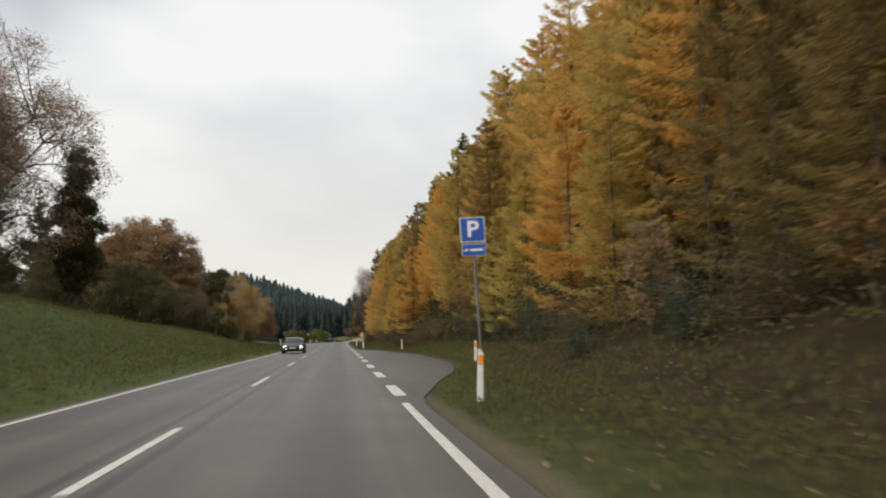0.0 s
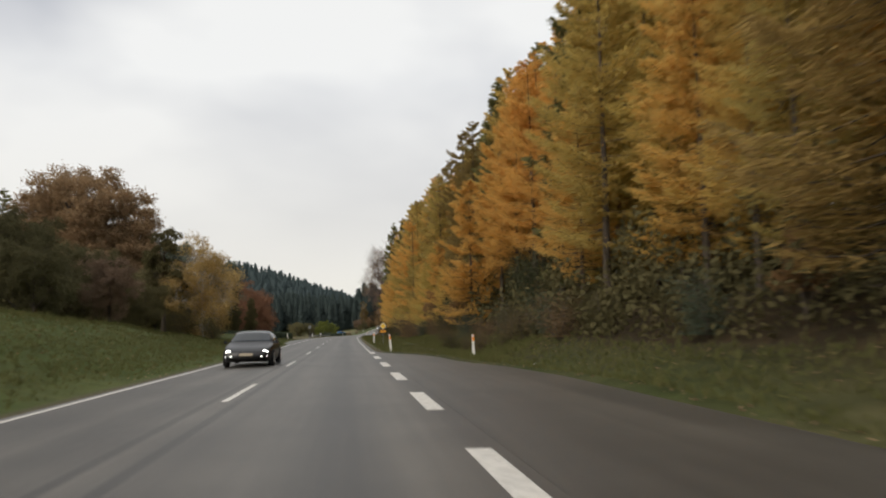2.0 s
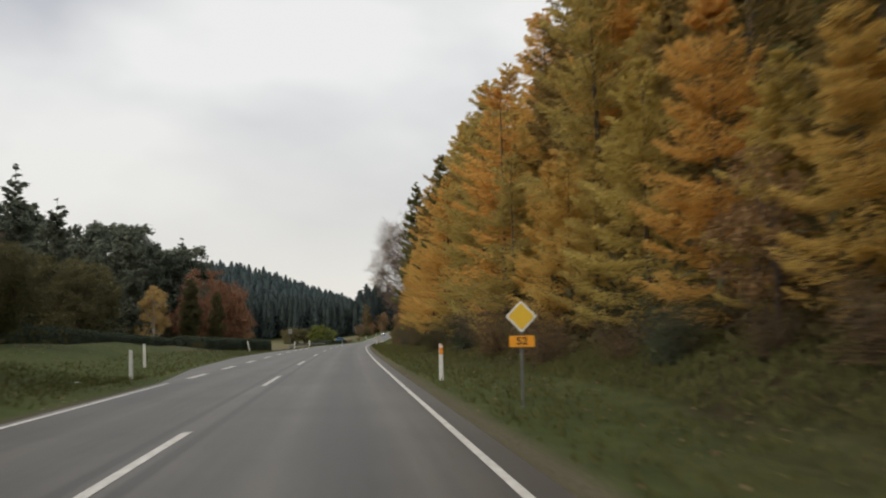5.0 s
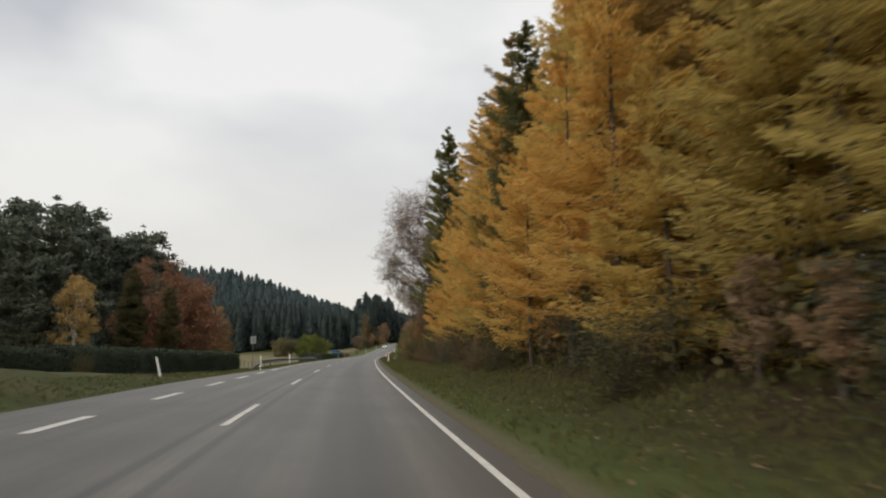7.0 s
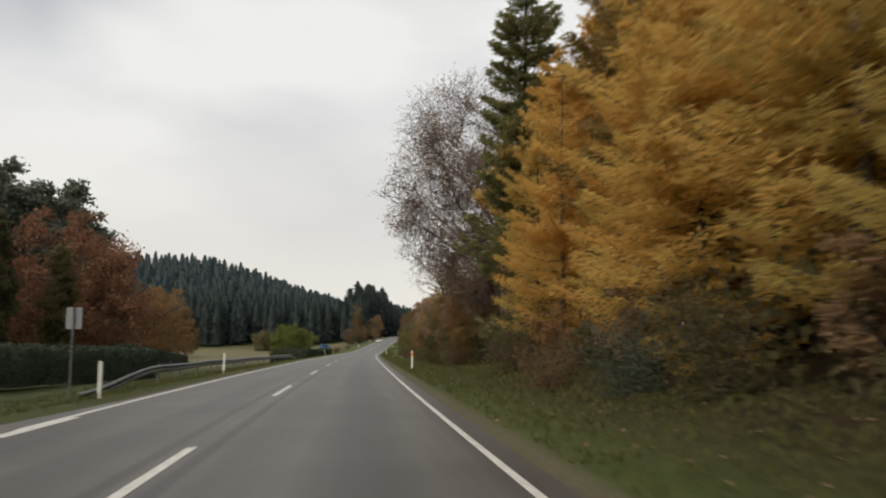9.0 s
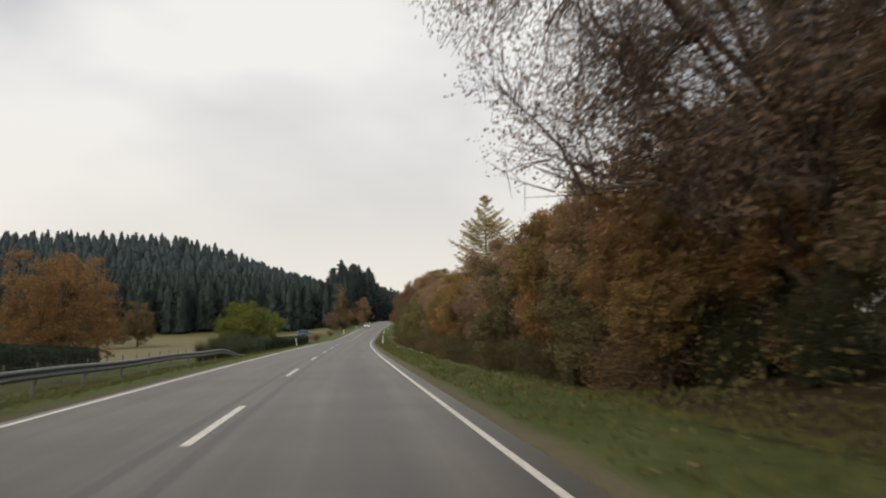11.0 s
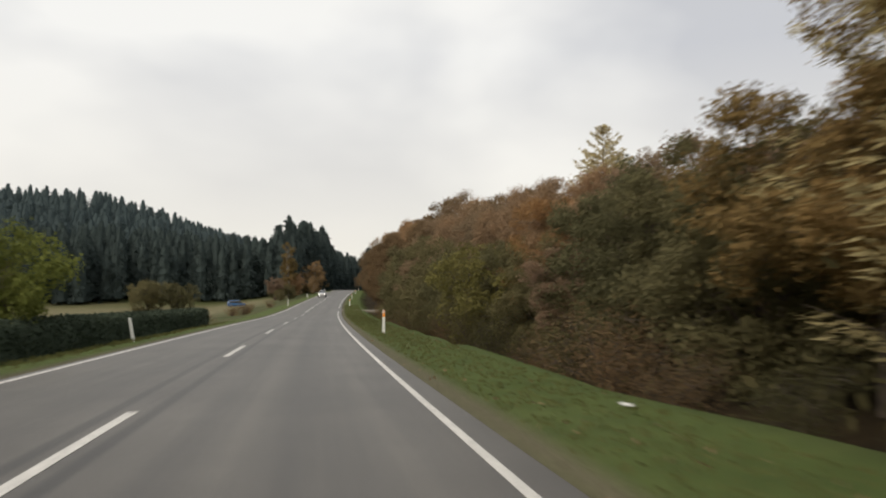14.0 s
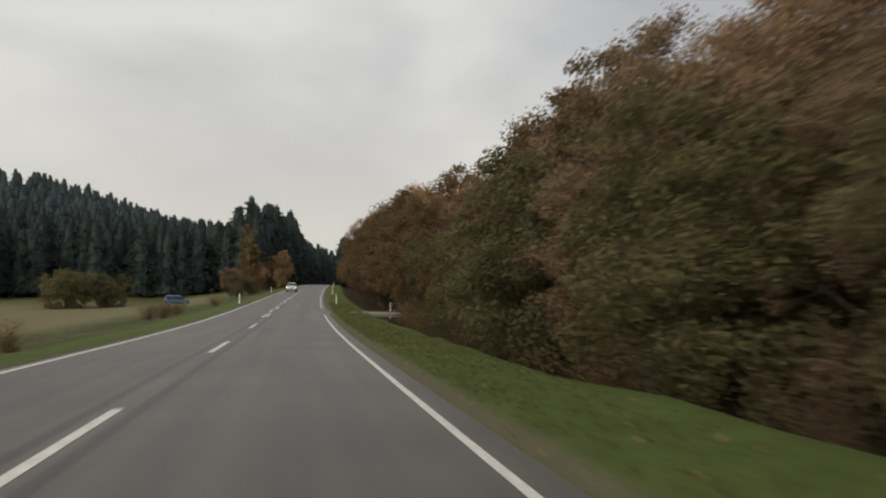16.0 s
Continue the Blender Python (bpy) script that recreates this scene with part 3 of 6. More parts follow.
def conifer(name, label, category, seed, height, radius, boughs, tufts, needle, bark, low=0.1, droop=0.25, tuft=(0.55, 0.16), power=0.75, ragged=0.25):
    """Larch, spruce or fir: straight trunk, whorls of drooping boughs with tufts of needles."""
    rng = np.random.default_rng(seed)
    tree = thing(name, label, category)
    hs = np.linspace(0, height, 9)
    lean = np.cumsum(rng.normal(0, 0.03, (9, 2)), 0) * height / 15
    spine = np.column_stack([lean, hs])
    rad = np.maximum(height * 0.011 * (1 - hs / height) ** 0.8, 0.012)
    wood = []
    ats, ways, lens, wids = [], [], [], []
    frac = low + (1 - low) * np.sort(rng.random(boughs)) ** 0.9
    whorl = 0.42 / height
    frac = np.clip(np.round(frac / whorl) * whorl + rng.normal(0, 0.16 * whorl, boughs), low, 1)
    for i, h in enumerate(frac):
        z = h * height
        base = np.array([np.interp(z, hs, spine[:, 0]), np.interp(z, hs, spine[:, 1]), z])
        reach = radius * (max(1 - h, 0.0) ** power) * (1 + np.clip(rng.normal(0, ragged), -0.5, 0.45)) + 0.16
        reach = max(reach, 0.1) * (1.0 if h > low + 0.12 else 0.55 + 3.5 * (h - low))
        a = rng.random() * 2 * np.pi
        out = np.array([np.cos(a), np.sin(a), 0])
        u = np.linspace(0, 1, 4)
        up = (0.10 - droop * 0.6 + 0.5 * h) * u - droop * u * (1 - u) * 1.2 + 0.10 * u ** 3
        bough = base + out * (u * reach)[:, None] + np.array([0, 0, 1]) * (up * reach)[:, None]
        wood.append(tube(bough, 0.035 * (1 - h * 0.7) * (1 - u * 0.85) + 0.004, 3))
        n = max(4, int(tufts * (reach / radius) * (0.7 + 0.6 * rng.random()) * np.interp(h, [low, low + 0.3], [0.55, 1.0])))
        t = rng.random(n) ** 0.72
        side = np.array([-out[1], out[0], 0])
        # side twigs leave the bough at fixed places, sweep outwards and hang at their ends
        root = np.clip((np.floor(t * 11) + 0.3 * rng.standard_normal(n)) / 11, 0, 1)
        span = rng.uniform(-1, 1, n)
        off = span * (0.05 + 0.40 * (1.05 - root)) * reach
        t = np.clip(root + np.abs(off) / reach * 0.6, 0, 1.04)
        pts = np.stack([np.interp(t, u, bough[:, k]) for k in range(3)], 1)
        hang = 0.10 * np.abs(off) + np.abs(rng.normal(0, 0.045, n)) * reach
        pts = pts + side * off[:, None] + np.array([0, 0, -1]) * hang[:, None] + rng.normal(0, 0.03, (n, 3))
        w = out * (0.7 + 0.3 * t)[:, None] + side * (np.sign(off) * rng.random(n) * 0.9)[:, None] + np.array([0, 0, 1]) * rng.normal(-0.12, 0.3, n)[:, None]
        ats.append(pts)
        ways.append(unit(w))
        lens.append(tuft[0] * (0.6 + 0.8 * rng.random(n)))
        wids.append(tuft[1] * (0.6 + 0.8 * rng.random(n)))
    v, f = tube(spine, rad, 7)
    mesh_part("trunk", v, f, bark, tree)
    v, f = gather(wood)
    tagged(mesh_part("branchwork", v, f, bark, tree), kind="stuff")
    v, f = needles(rng, np.concatenate(ats), np.concatenate(ways), np.concatenate(lens), np.concatenate(wids))
    mesh_part("crown", v, f, needle, tree)
    return tree


def broadleaf(name, label, category, seed, height, spread, leaf, bark, leaves, size=0.2, bole=0.15, clumps=34, puff=0.30, twigs=7, lean=(0, 0), girth=1.0, narrow=1.0, thin=0.0, uneven=1.0):
    """A deciduous tree: bole, limbs to lumps of crown, twigs and leaves in each lump. narrow > 1: pointed top. thin: share of bare twigs at the top."""
    rng = np.random.default_rng(seed)
    tree = thing(name, label, category)
    mid = np.array([lean[0], lean[1], height * (1 + bole) / 2])
    half = np.array([spread, spread, height * (1 - bole) / 2])
    u5 = np.linspace(0, 1, 6)
    bend = rng.normal(0, 0.03, 2) * height
    top = np.array([lean[0] * 0.7, lean[1] * 0.7, height * 0.86])
    spine = np.array([0, 0, -0.35]) + u5[:, None] * (top + np.array([0, 0, 0.35])) + np.column_stack([bend[0] * u5 * (1 - u5), bend[1] * u5 * (1 - u5), 0 * u5])
    r0 = height * 0.020 * girth
    v, f = tube(spine, r0 * (1 - 0.9 * u5) * (1 + 0.5 * (u5 == 0)), 8)
    mesh_part("trunk", v, f, BARK if bark is TWIG else bark, tree)
    wood, ats, ways, faces_out, mains = [], [], [], [], []
    stems = max(6, clumps // 7)
    # lumps spread evenly through the crown, most of them near its outside
    way = unit(rng.standard_normal((clumps * 3, 3)))
    keep = [way[0]]
    for w in way[1:]:
        if len(keep) < clumps and min(np.linalg.norm(w - k) for k in keep) > 1.9 / math.sqrt(clumps):
            keep.append(w)
    for i, w in enumerate(keep):
        deep = (0.86 if i % 4 else 0.42) * (0.95 + uneven * (rng.uniform(0.76, 1.14) - 0.95))
        deep *= 1 + uneven * (0.13 * math.sin(3 * math.atan2(w[1], w[0]) + seed) + 0.10 * math.sin(5 * w[2] + 2 * seed))
        c = mid + half * w * deep * (1 - puff * 0.6)
        up = (c[2] - mid[2]) / half[2]
        if narrow > 1 and up > 0:
            c[:2] = mid[:2] + (c[:2] - mid[:2]) * (1 - up) ** (narrow - 1)
        if narrow < 1 and up < 0:
            c[:2] = c[:2] * (1 + (1 - narrow) * up)
        rad = spread * puff * rng.uniform(0.7, 1.3)
        t0 = np.clip((c[2] / height) * 0.75 - 0.12 + rng.normal(0, 0.04), 0.08, 0.9)
        p0 = np.array([np.interp(t0, u5, spine[:, k]) for k in range(3)])
        lr = r0 * 0.42 * (1.1 - 0.5 * t0)
        if i >= stems:
            # a branch off the nearest limb
            spots = np.concatenate([m[1:4] for m in mains])
            p0 = spots[np.argmin(np.linalg.norm(spots - c, axis=1) + 0.4 * np.maximum(0, spots[:, 2] - c[2]))]
            lr = lr * 0.45
        u = np.linspace(0, 1, 5)
        sag = np.array([0, 0, 1]) * 0.12 * np.linalg.norm(c - p0)
        limb = p0 + (c - p0) * u[:, None] + sag * np.sin(u * np.pi)[:, None] + np.cumsum(rng.normal(0, 0.035, (5, 3)), 0) * np.linalg.norm(c - p0)
        if i < stems:
            mains.append(limb)
        wood.append(tube(limb, lr * (1 - 0.85 * u), 5))
        for _ in range(twigs):
            b = np.array([np.interp(rng.uniform(0.45, 1), u, limb[:, k]) for k in range(3)])
            e = c + unit(rng.standard_normal(3)) * rad * rng.uniform(0.7, 1.15)
            m = (b + e) / 2 + rng.normal(0, 0.08, 3) * rad
            wood.append(tube(np.array([b, m, e]), [lr * 0.22 + 0.004, lr * 0.12 + 0.003, 0.008 if twigs > 20 else 0.003], 3))
            for _ in range(3 if thin else 1):
                q = b + (e - b) * rng.uniform(0.3, 0.9)
                wood.append(tube(np.array([q, q + unit(rng.standard_normal(3) + unit(e - b)) * rad * 0.55]), [0.016, 0.006] if twigs > 20 else [0.008, 0.003], 3))
        if not leaves:
            continue
        n = int(leaves / len(keep) * (rad / (spread * puff)) ** 2 * ((1 - thin) if up > 0.45 else 1.0))
        # sprays of leaves on the outside of the lump, a few shoots beyond it
        m = 11
        sd = unit(rng.standard_normal((m, 3)) + 0.55 * unit(c - mid) + np.array([0, 0, 0.25]))
        sc = c + sd * (rad * rng.uniform(0.45, 0.95, m))[:, None]
        sr = rad * rng.uniform(0.24, 0.52, m)
        pick = rng.choice(m, n, p=sr ** 2 / np.sum(sr ** 2))
        d = unit(rng.standard_normal((n, 3)))
        far = rng.random(n) ** 0.45
        far = np.where(rng.random(n) < 0.07, far * 1.5, far)
        pts = sc[pick] + d * (sr[pick] * far)[:, None] * np.array([1.1, 1.1, 0.85])
        pts[:, 2] = np.maximum(pts[:, 2], 0.05)
        ats.append(pts)
        faces_out.append(unit(d + np.array([0, 0, 0.5]) + 0.55 * rng.standard_normal((n, 3))))
        ways.append(unit(rng.standard_normal((n, 3)) + np.array([0, 0, -0.3])))
    v, f = gather(wood)
    tagged(mesh_part("branchwork", v, f, bark, tree), kind="stuff")
    if leaves:
        pts = np.concatenate(ats)
        n = len(pts)
        v, f = needles(rng, pts, np.concatenate(ways), size * (0.6 + 0.9 * rng.random(n)), size * 0.75 * (0.6 + 0.9 * rng.random(n)), np.concatenate(faces_out))
        mesh_part("crown", v, f, leaf, tree)
    return tree


def shrub(name, label, seed, height, spread, leaf, leaves, size=0.13, stems=9):
    """A bush: stems from the ground and lumpy clouds of leaves on them."""
    rng = np.random.default_rng(seed)
    bush = thing(name, label, "bush")
    wood, knots = [], []
    for i in range(stems):
        a = rng.random() * 2 * np.pi
        out = np.array([np.cos(a), np.sin(a), 0]) * spread * (0.25 + 0.75 * rng.random())
        top = out + np.array([0, 0, height * (0.45 + 0.55 * rng.random())])
        u = np.linspace(0, 1, 5)
        pts = np.array([0, 0, -0.2]) + out * (u ** 1.3)[:, None] + np.array([0, 0, 1]) * ((top[2] + 0.2) * u)[:, None] + np.cumsum(rng.normal(0, 0.06, (5, 3)), 0)
        wood.append(tube(pts, 0.035 * (1.1 - u), 4))
        for t in (0.2, 0.4, 0.6, 0.8, 1.0):
            k = np.array([np.interp(t, u, pts[:, c]) for c in range(3)])
            for _ in range(3):
                e = k + rng.normal(0, 0.22, 3) * spread * np.array([1, 1, 0.6])
                e[2] = max(e[2], 0.1)
                wood.append(tube(np.array([k, (k + e) / 2 + rng.normal(0, 0.04, 3), e]), [0.014, 0.009, 0.003], 3))
                knots.append(e)
    knots = np.array(knots)
    pts = knots[rng.integers(0, len(knots), leaves)] + rng.normal(0, 0.13 * spread + 0.08, (leaves, 3))
    pts[:, 2] = np.maximum(pts[:, 2], 0.03)
    ways = unit(rng.standard_normal((leaves, 3)) + np.array([0, 0, -0.2]))
    v, f = gather(wood)
    tagged(mesh_part("stemwork", v, f, BARK, bush), kind="stuff")
    v, f = blades(rng, pts, ways, size * (0.6 + 0.9 * rng.random(leaves)), size * 0.6 * (0.6 + 0.9 * rng.random(leaves)))
    mesh_part("foliage", v, f, leaf, bush)
    return bush


USED = set()


def plant(kind, where, size, turn, label="", group="", squash=1.0):
    """The first one of a kind is set in place itself, the next ones are copies."""
    m = Matrix.Translation(where) @ Matrix.Rotation(turn, 4, "Z") @ Matrix.Diagonal((size * squash, size * squash, size, 1))
    if kind not in USED:
        USED.add(kind)
        kind.matrix_basis = m
        ob = kind
    else:
        ob = copy_thing(kind, Matrix.Identity(4))
        ob.matrix_basis = m
    return tagged(ob, label, "", group)


TALL = [conifer("larch_tree", "tall golden-yellow autumn larch on the wooded bank", "tree", 11 + i, 21, 3.8, 175, 250, LARCH, BARK, 0.05, 0.30, (0.40, 0.075), 0.55, 0.3) for i in range(3)]
YOUNG = [conifer("larch_tree", "young orange-gold larch at the edge of the wood", "tree", 21 + i, 12, 3.0, 150, 270, LARCH, BARK, (0.03, 0.05, 0.08)[i], 0.34, (0.29, 0.055), 0.62) for i in range(3)]
SPRUCES = [conifer("spruce_tree", "dull green spruce among golden larches", "tree", 31 + i, 21, 3.6, 160, 190, SPRUCE, BARK, 0.05, 0.42, (0.46, 0.10), 0.66) for i in range(2)]
OLD = [conifer("larch_tree", "old larch with a bare lower trunk and golden crown", "tree", 45 + i, 21, 3.9, 145, 240, LARCH, BARK, 0.16, 0.30, (0.40, 0.075), 0.52, 0.3) for i in range(2)]
BACK = [conifer("larch_tree", "tall larch standing deeper in the wood", "tree", 41 + i, 24, 3.9, 100, 70, LARCH, BARK, 0.14, 0.3, (0.80, 0.28), 0.56) for i in range(2)]
BEECHES = [broadleaf("beech_sapling", "young beech with orange-brown autumn leaves", "tree", 51 + i, 6.0, 2.1, AMBER_OAK if i else OAK, BARK, 3600, 0.15, 0.05, 16, 0.36, 5) for i in range(2)]
BUSHES = [shrub("hazel_bush", "dark leafy bush at the edge of the wood", 61 + i, 2.6, 1.7, (SHADE_LEAF, HEDGE, BROWN_BUSH)[i], 4200, 0.085) for i in range(3)]

ORANGE_YOUNG = conifer("larch_tree", "young bright orange larch at the edge of the wood", "tree", 26, 12, 3.0, 150, 270, LARCH_ORANGE, BARK, 0.05, 0.34, (0.29, 0.055), 0.62)
ORANGE_TALL = conifer("larch_tree", "tall bright orange larch on the wooded bank", "tree", 16, 21, 3.8, 175, 250, LARCH_ORANGE, BARK, 0.05, 0.30, (0.40, 0.075), 0.55, 0.3)
ORANGE_OLD = conifer("larch_tree", "tall orange larch with a bare lower trunk", "tree", 18, 21, 3.9, 150, 250, LARCH_ORANGE, BARK, 0.24, 0.30, (0.40, 0.075), 0.52, 0.3)
OLIVE_YOUNG = conifer("larch_tree", "young yellow-green larch still turning colour", "tree", 27, 12, 3.0, 150, 270, LARCH_OLIVE, BARK, 0.04, 0.34, (0.29, 0.055), 0.62)
OLIVE_TALL = conifer("larch_tree", "tall yellow-green larch on the wooded bank", "tree", 17, 21, 3.8, 175, 250, LARCH_OLIVE, BARK, 0.05, 0.30, (0.40, 0.075), 0.55, 0.3)

rng = np.random.default_rng(7)
WOOD = "trees of the roadside wood"


def spin():
    return float(rng.uniform(0, 6.28))


SHADED_BROWN_YOUNG = conifer("larch_tree", "brown larch with shade darkened into its needles", "tree", 28, 14, 3.3, 150, 250, LARCH_SHADED_BROWN, BARK, 0.05, 0.34, (0.30, 0.055), 0.6)
SHADED_BROWN_TALL = conifer("larch_tree", "tall brown larch behind the golden ones, needles darkened for shade", "tree", 29, 21, 3.7, 150, 240, LARCH_SHADED_BROWN, BARK, 0.06, 0.30, (0.40, 0.075), 0.55, 0.3)
LOOSE = [conifer("larch_tree", "slender golden larch with open tiers of boughs", "tree", 36 + i, 13.5, 3.0, 92, 300, (LARCH_ORANGE, LARCH)[i], BARK, (0.10, 0.13)[i], 0.28, (0.30, 0.055), 0.55, 0.34) for i in range(2)]


def tint(s, mixed, orange, olive):
    """Larches stand in patches: olive up to the bend, orange above the lay-by's end, gold beyond."""
    warm = float(np.interp(s, [30, 45, 76, 82, 92, 100, 150, 175], [0.1, 0.1, 0.15, 0.7, 0.7, 0.15, 0.1, 0.2]))
    cool = float(np.interp(s, [30, 50, 72, 80, 100, 108, 118], [0.3, 0.55, 0.45, 0.05, 0.1, 0.4, 0.04]))
    q = rng.random()
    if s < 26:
        return SHADED_BROWN_YOUNG
    return orange if q < warm else olive if q < warm + cool else mixed


# front row of young larches, then taller rows up the slope
for s in np.arange(4, 206, 3.5):
    if 33 < s < 41 or 74 < s < 90 or 94 < s < 99 or 102 < s < 105.5 or s > 128 and int(s / 3.5) % 4 == 0 or s < 32 and int(s) % 2:
        continue
    l = np.interp(s, [0, 40, 85, 100, 160, 205], [13.2, 12.4, 11.6, 10.4, 10.5, 10.3]) + rng.normal(0, 0.6)
    kind, hollow = SHADED_BROWN_YOUNG if 41 < s < 53 and int(s) % 2 else tint(s, YOUNG[rng.integers(3)], ORANGE_YOUNG, OLIVE_YOUNG), 52 < s < 75
    if s > 126 and int(s) % 3:
        kind = LOOSE[int(s) % 2]
    plant(OLD[int(s) % 2] if hollow else kind, lie(s + rng.normal(0, 0.5), l + hollow), float(rng.uniform(0.62, 1.05) * (0.75 if s < 27 or hollow or 99 < s < 124 else 1)), spin(), group=WOOD)
for s in np.arange(-4, 210, 3.5):
    l = np.interp(s, [0, 85, 100, 205], [16.4, 15.2, 14.0, 12.6]) + rng.normal(0, 0.9)
    kind = SPRUCES[rng.integers(2)] if rng.random() < 0.12 * (s > 60) else OLD[rng.integers(2)] if 27 < s < 50 else ORANGE_OLD if 74 < s < 92 else (SHADED_BROWN_YOUNG, SHADED_BROWN_TALL)[int(s) % 2] if 97 < s < 120 else SHADED_BROWN_TALL if s > 128 and int(s) % 3 == 0 else tint(s, TALL[rng.integers(3)], ORANGE_TALL, OLIVE_TALL)
    plant(kind, lie(s, l), float(rng.uniform(0.80, 0.95) * np.interp(s, [0, 70, 90, 125, 150, 205], [1.0, 0.98, 0.95, 0.98, 1.06, 1.06]) * (0.85 if s > 198 else 1.0)), spin(), group=WOOD)
for s in np.arange(-6, 209, 3.9):
    l = np.interp(s, [0, 100, 205], [20.5, 18.6, 16.8]) + rng.normal(0, 1.0)
    kind = SPRUCES[rng.integers(2)] if rng.random() < 0.15 * (s > 60) else OLD[rng.integers(2)] if 27 < s < 36 else SPRUCES[rng.integers(2)] if 98 < s < 122 else tint(s, TALL[rng.integers(3)], ORANGE_TALL, OLIVE_TALL)
    plant(kind, lie(s, l), float(rng.uniform(0.86, 1.06)), spin(), group=WOOD)
for s in np.arange(-8, 216, 4.8):
    for l in (25.0, 31.0, 39.0):
        plant(BACK[rng.integers(2)], lie(s + rng.normal(0, 1.2), l + rng.normal(0, 1.0)), float(rng.uniform(0.9, 1.12)), spin(), group=WOOD)
for s in np.arange(0, 46, 3.2):
    plant(SPRUCES[rng.integers(2)], lie(s, 23.0 + rng.normal(0, 0.8)), float(rng.uniform(0.8, 1.0)), spin(), group=WOOD)
for s, l in ((94.5, 13.6), (98.0, 14.6), (101.5, 15.4), (96.5, 17.2), (100.0, 18.2), (105.0, 16.2), (108.5, 15.6), (112.0, 16.6), (115.5, 15.8), (110.0, 18.6)):
    plant(SPRUCES[rng.integers(2)], lie(s, l), float(rng.uniform(0.76, 0.88)), spin(), group=WOOD)
LAST = conifer("spruce_tree", "pointed olive-green spruce at the end of the wood", "tree", 33, 24.5, 3.7, 260, 260, SPRUCE, BARK, 0.05, 0.40, (0.46, 0.10), 0.64)
plant(LAST, lie(209, 10.9), 1.0, 0.4, group=WOOD)
for s in np.arange(2, 209, 3.0):
    l = np.interp(s, [0, 40, 85, 100, 215], [11.6, 11.0, 10.6, 9.0, 8.4]) + rng.normal(0, 0.5)
    if rng.random() < 0.6:
        plant(BUSHES[rng.integers(3)], lie(s, l + 0.3), float(rng.uniform(0.4, 0.9)), spin(), group="bushes under the wood")
    elif rng.random() < 0.75:
        plant(BEECHES[rng.integers(2)], lie(s, l + 0.8), float(rng.uniform(0.35, 0.7)), spin(), group="bushes under the wood")

for s in np.arange(76, 112, 3.1):
    plant(BUSHES[2 if rng.random() < 0.6 else 0], lie(s, 9.2 + rng.normal(0, 0.5)), float(rng.uniform(0.28, 0.5)), spin(), "dry brown brush on the steep bank", "brush on the bank")

HOLLY = shrub("holly_bush", "dark evergreen bush in a gap between larches", 66, 4.4, 2.3, EVERGREEN, 24000, 0.085, 22)
for s, l, z in ((79.5, 12.9, 0.78), (83.5, 13.2, 0.8), (95.5, 11.3, 0.8), (97.5, 12.4, 0.9), (39, 13.2, 0.9)):
    plant(HOLLY, lie(s, l), z, s, "dark evergreen bush in a gap between larches", "bushes under the wood")

for s, l, z in ((78.0, 13.6, 0.70), (82.0, 13.2, 0.74), (86.0, 13.0, 0.70), (89.5, 12.6, 0.66)):
    plant(ORANGE_OLD, lie(s, l), z, s * 2.1, group=WOOD)

# the bare beech that leans over the verge, and the mixed thicket behind it
bare = broadleaf("bare_beech", "almost leafless beech with purple-brown twigs over the verge", "tree", 71, 22.5, 9.6, PURPLE, TWIG, 60000, 0.11, 0.10, 140, 0.19, 22, (-2.8, 0.0), 0.75, 0.75, 0.3)
plant(bare, lie(226.0, 14.0), 0.99, 0.0)
for kind, s, l, size in ((TALL[0], 213, 17.5, 1.0), (SPRUCES[1], 214.5, 20.0, 0.95), (SPRUCES[0], 219, 18.5, 0.85), (SPRUCES[0], 217.0, 16.2, 0.8)):
    plant(kind, lie(s, l), size, spin(), group=WOOD)
GOLDEN = broadleaf("maple_tree", "tall maple with golden and brown leaves high up", "tree", 83, 15, 3.9, GOLD, BARK, 44000, 0.13, 0.42, 54, 0.24, 3)
for s, l, size in ((208.0, 13.4, 1.05), (215.8, 13.0, 1.0)):
    plant(GOLDEN, lie(s, l), size, spin(), group=WOOD)
for s, l, size in ((212.5, 12.6, 0.7), (209.0, 11.2, 0.6)):
    plant(BEECHES[1], lie(s, l), size, spin(), "low russet beech under the tall trees", "bushes under the wood")
# Added dark bushes that stand in for the shaded hollow under the beech.
for s, l, z in ((216.5, 12.8, 0.55), (220.5, 12.6, 0.6), (224.5, 12.4, 0.55), (228.0, 11.8, 0.5)):
    plant(HOLLY, lie(s, l), z, s, "dark bush added for the deep shade under the tall beech", "bushes under the wood")
stem = broadleaf("birch_tree", "slim pale birch stem with a few golden leaves", "tree", 89, 10, 1.5, GOLD, BARK_PALE, 2600, 0.10, 0.5, 14, 0.3, 3, (0.2, 0.3), 0.3)
plant(stem, lie(218.5, 11.2), 1.0, 0.0)
rng = np.random.default_rng(19)
OAKS = [broadleaf("oak_tree", "bushy oak with brown withered leaves", "tree", 81 + i, 11, 4.4, OAK, BARK, 46000, 0.115, 0.02, 50, 0.25, 2) for i in range(2)]
THICK = [broadleaf("maple_tree", "bushy tree with dull purple-brown leaves", "tree", 85, 10, 4.0, PURPLE, BARK, 42000, 0.115, 0.02, 46, 0.25, 2),
         broadleaf("maple_tree", "small tree with yellow-brown autumn leaves", "tree", 86, 8.0, 3.4, OCHRE, BARK, 32000, 0.115, 0.02, 38, 0.26, 2),
         broadleaf("willow_bush", "olive-green bushy willow at the verge", "tree", 87, 6.5, 3.4, DULL, BARK, 32000, 0.105, 0.0, 40, 0.27, 2)]
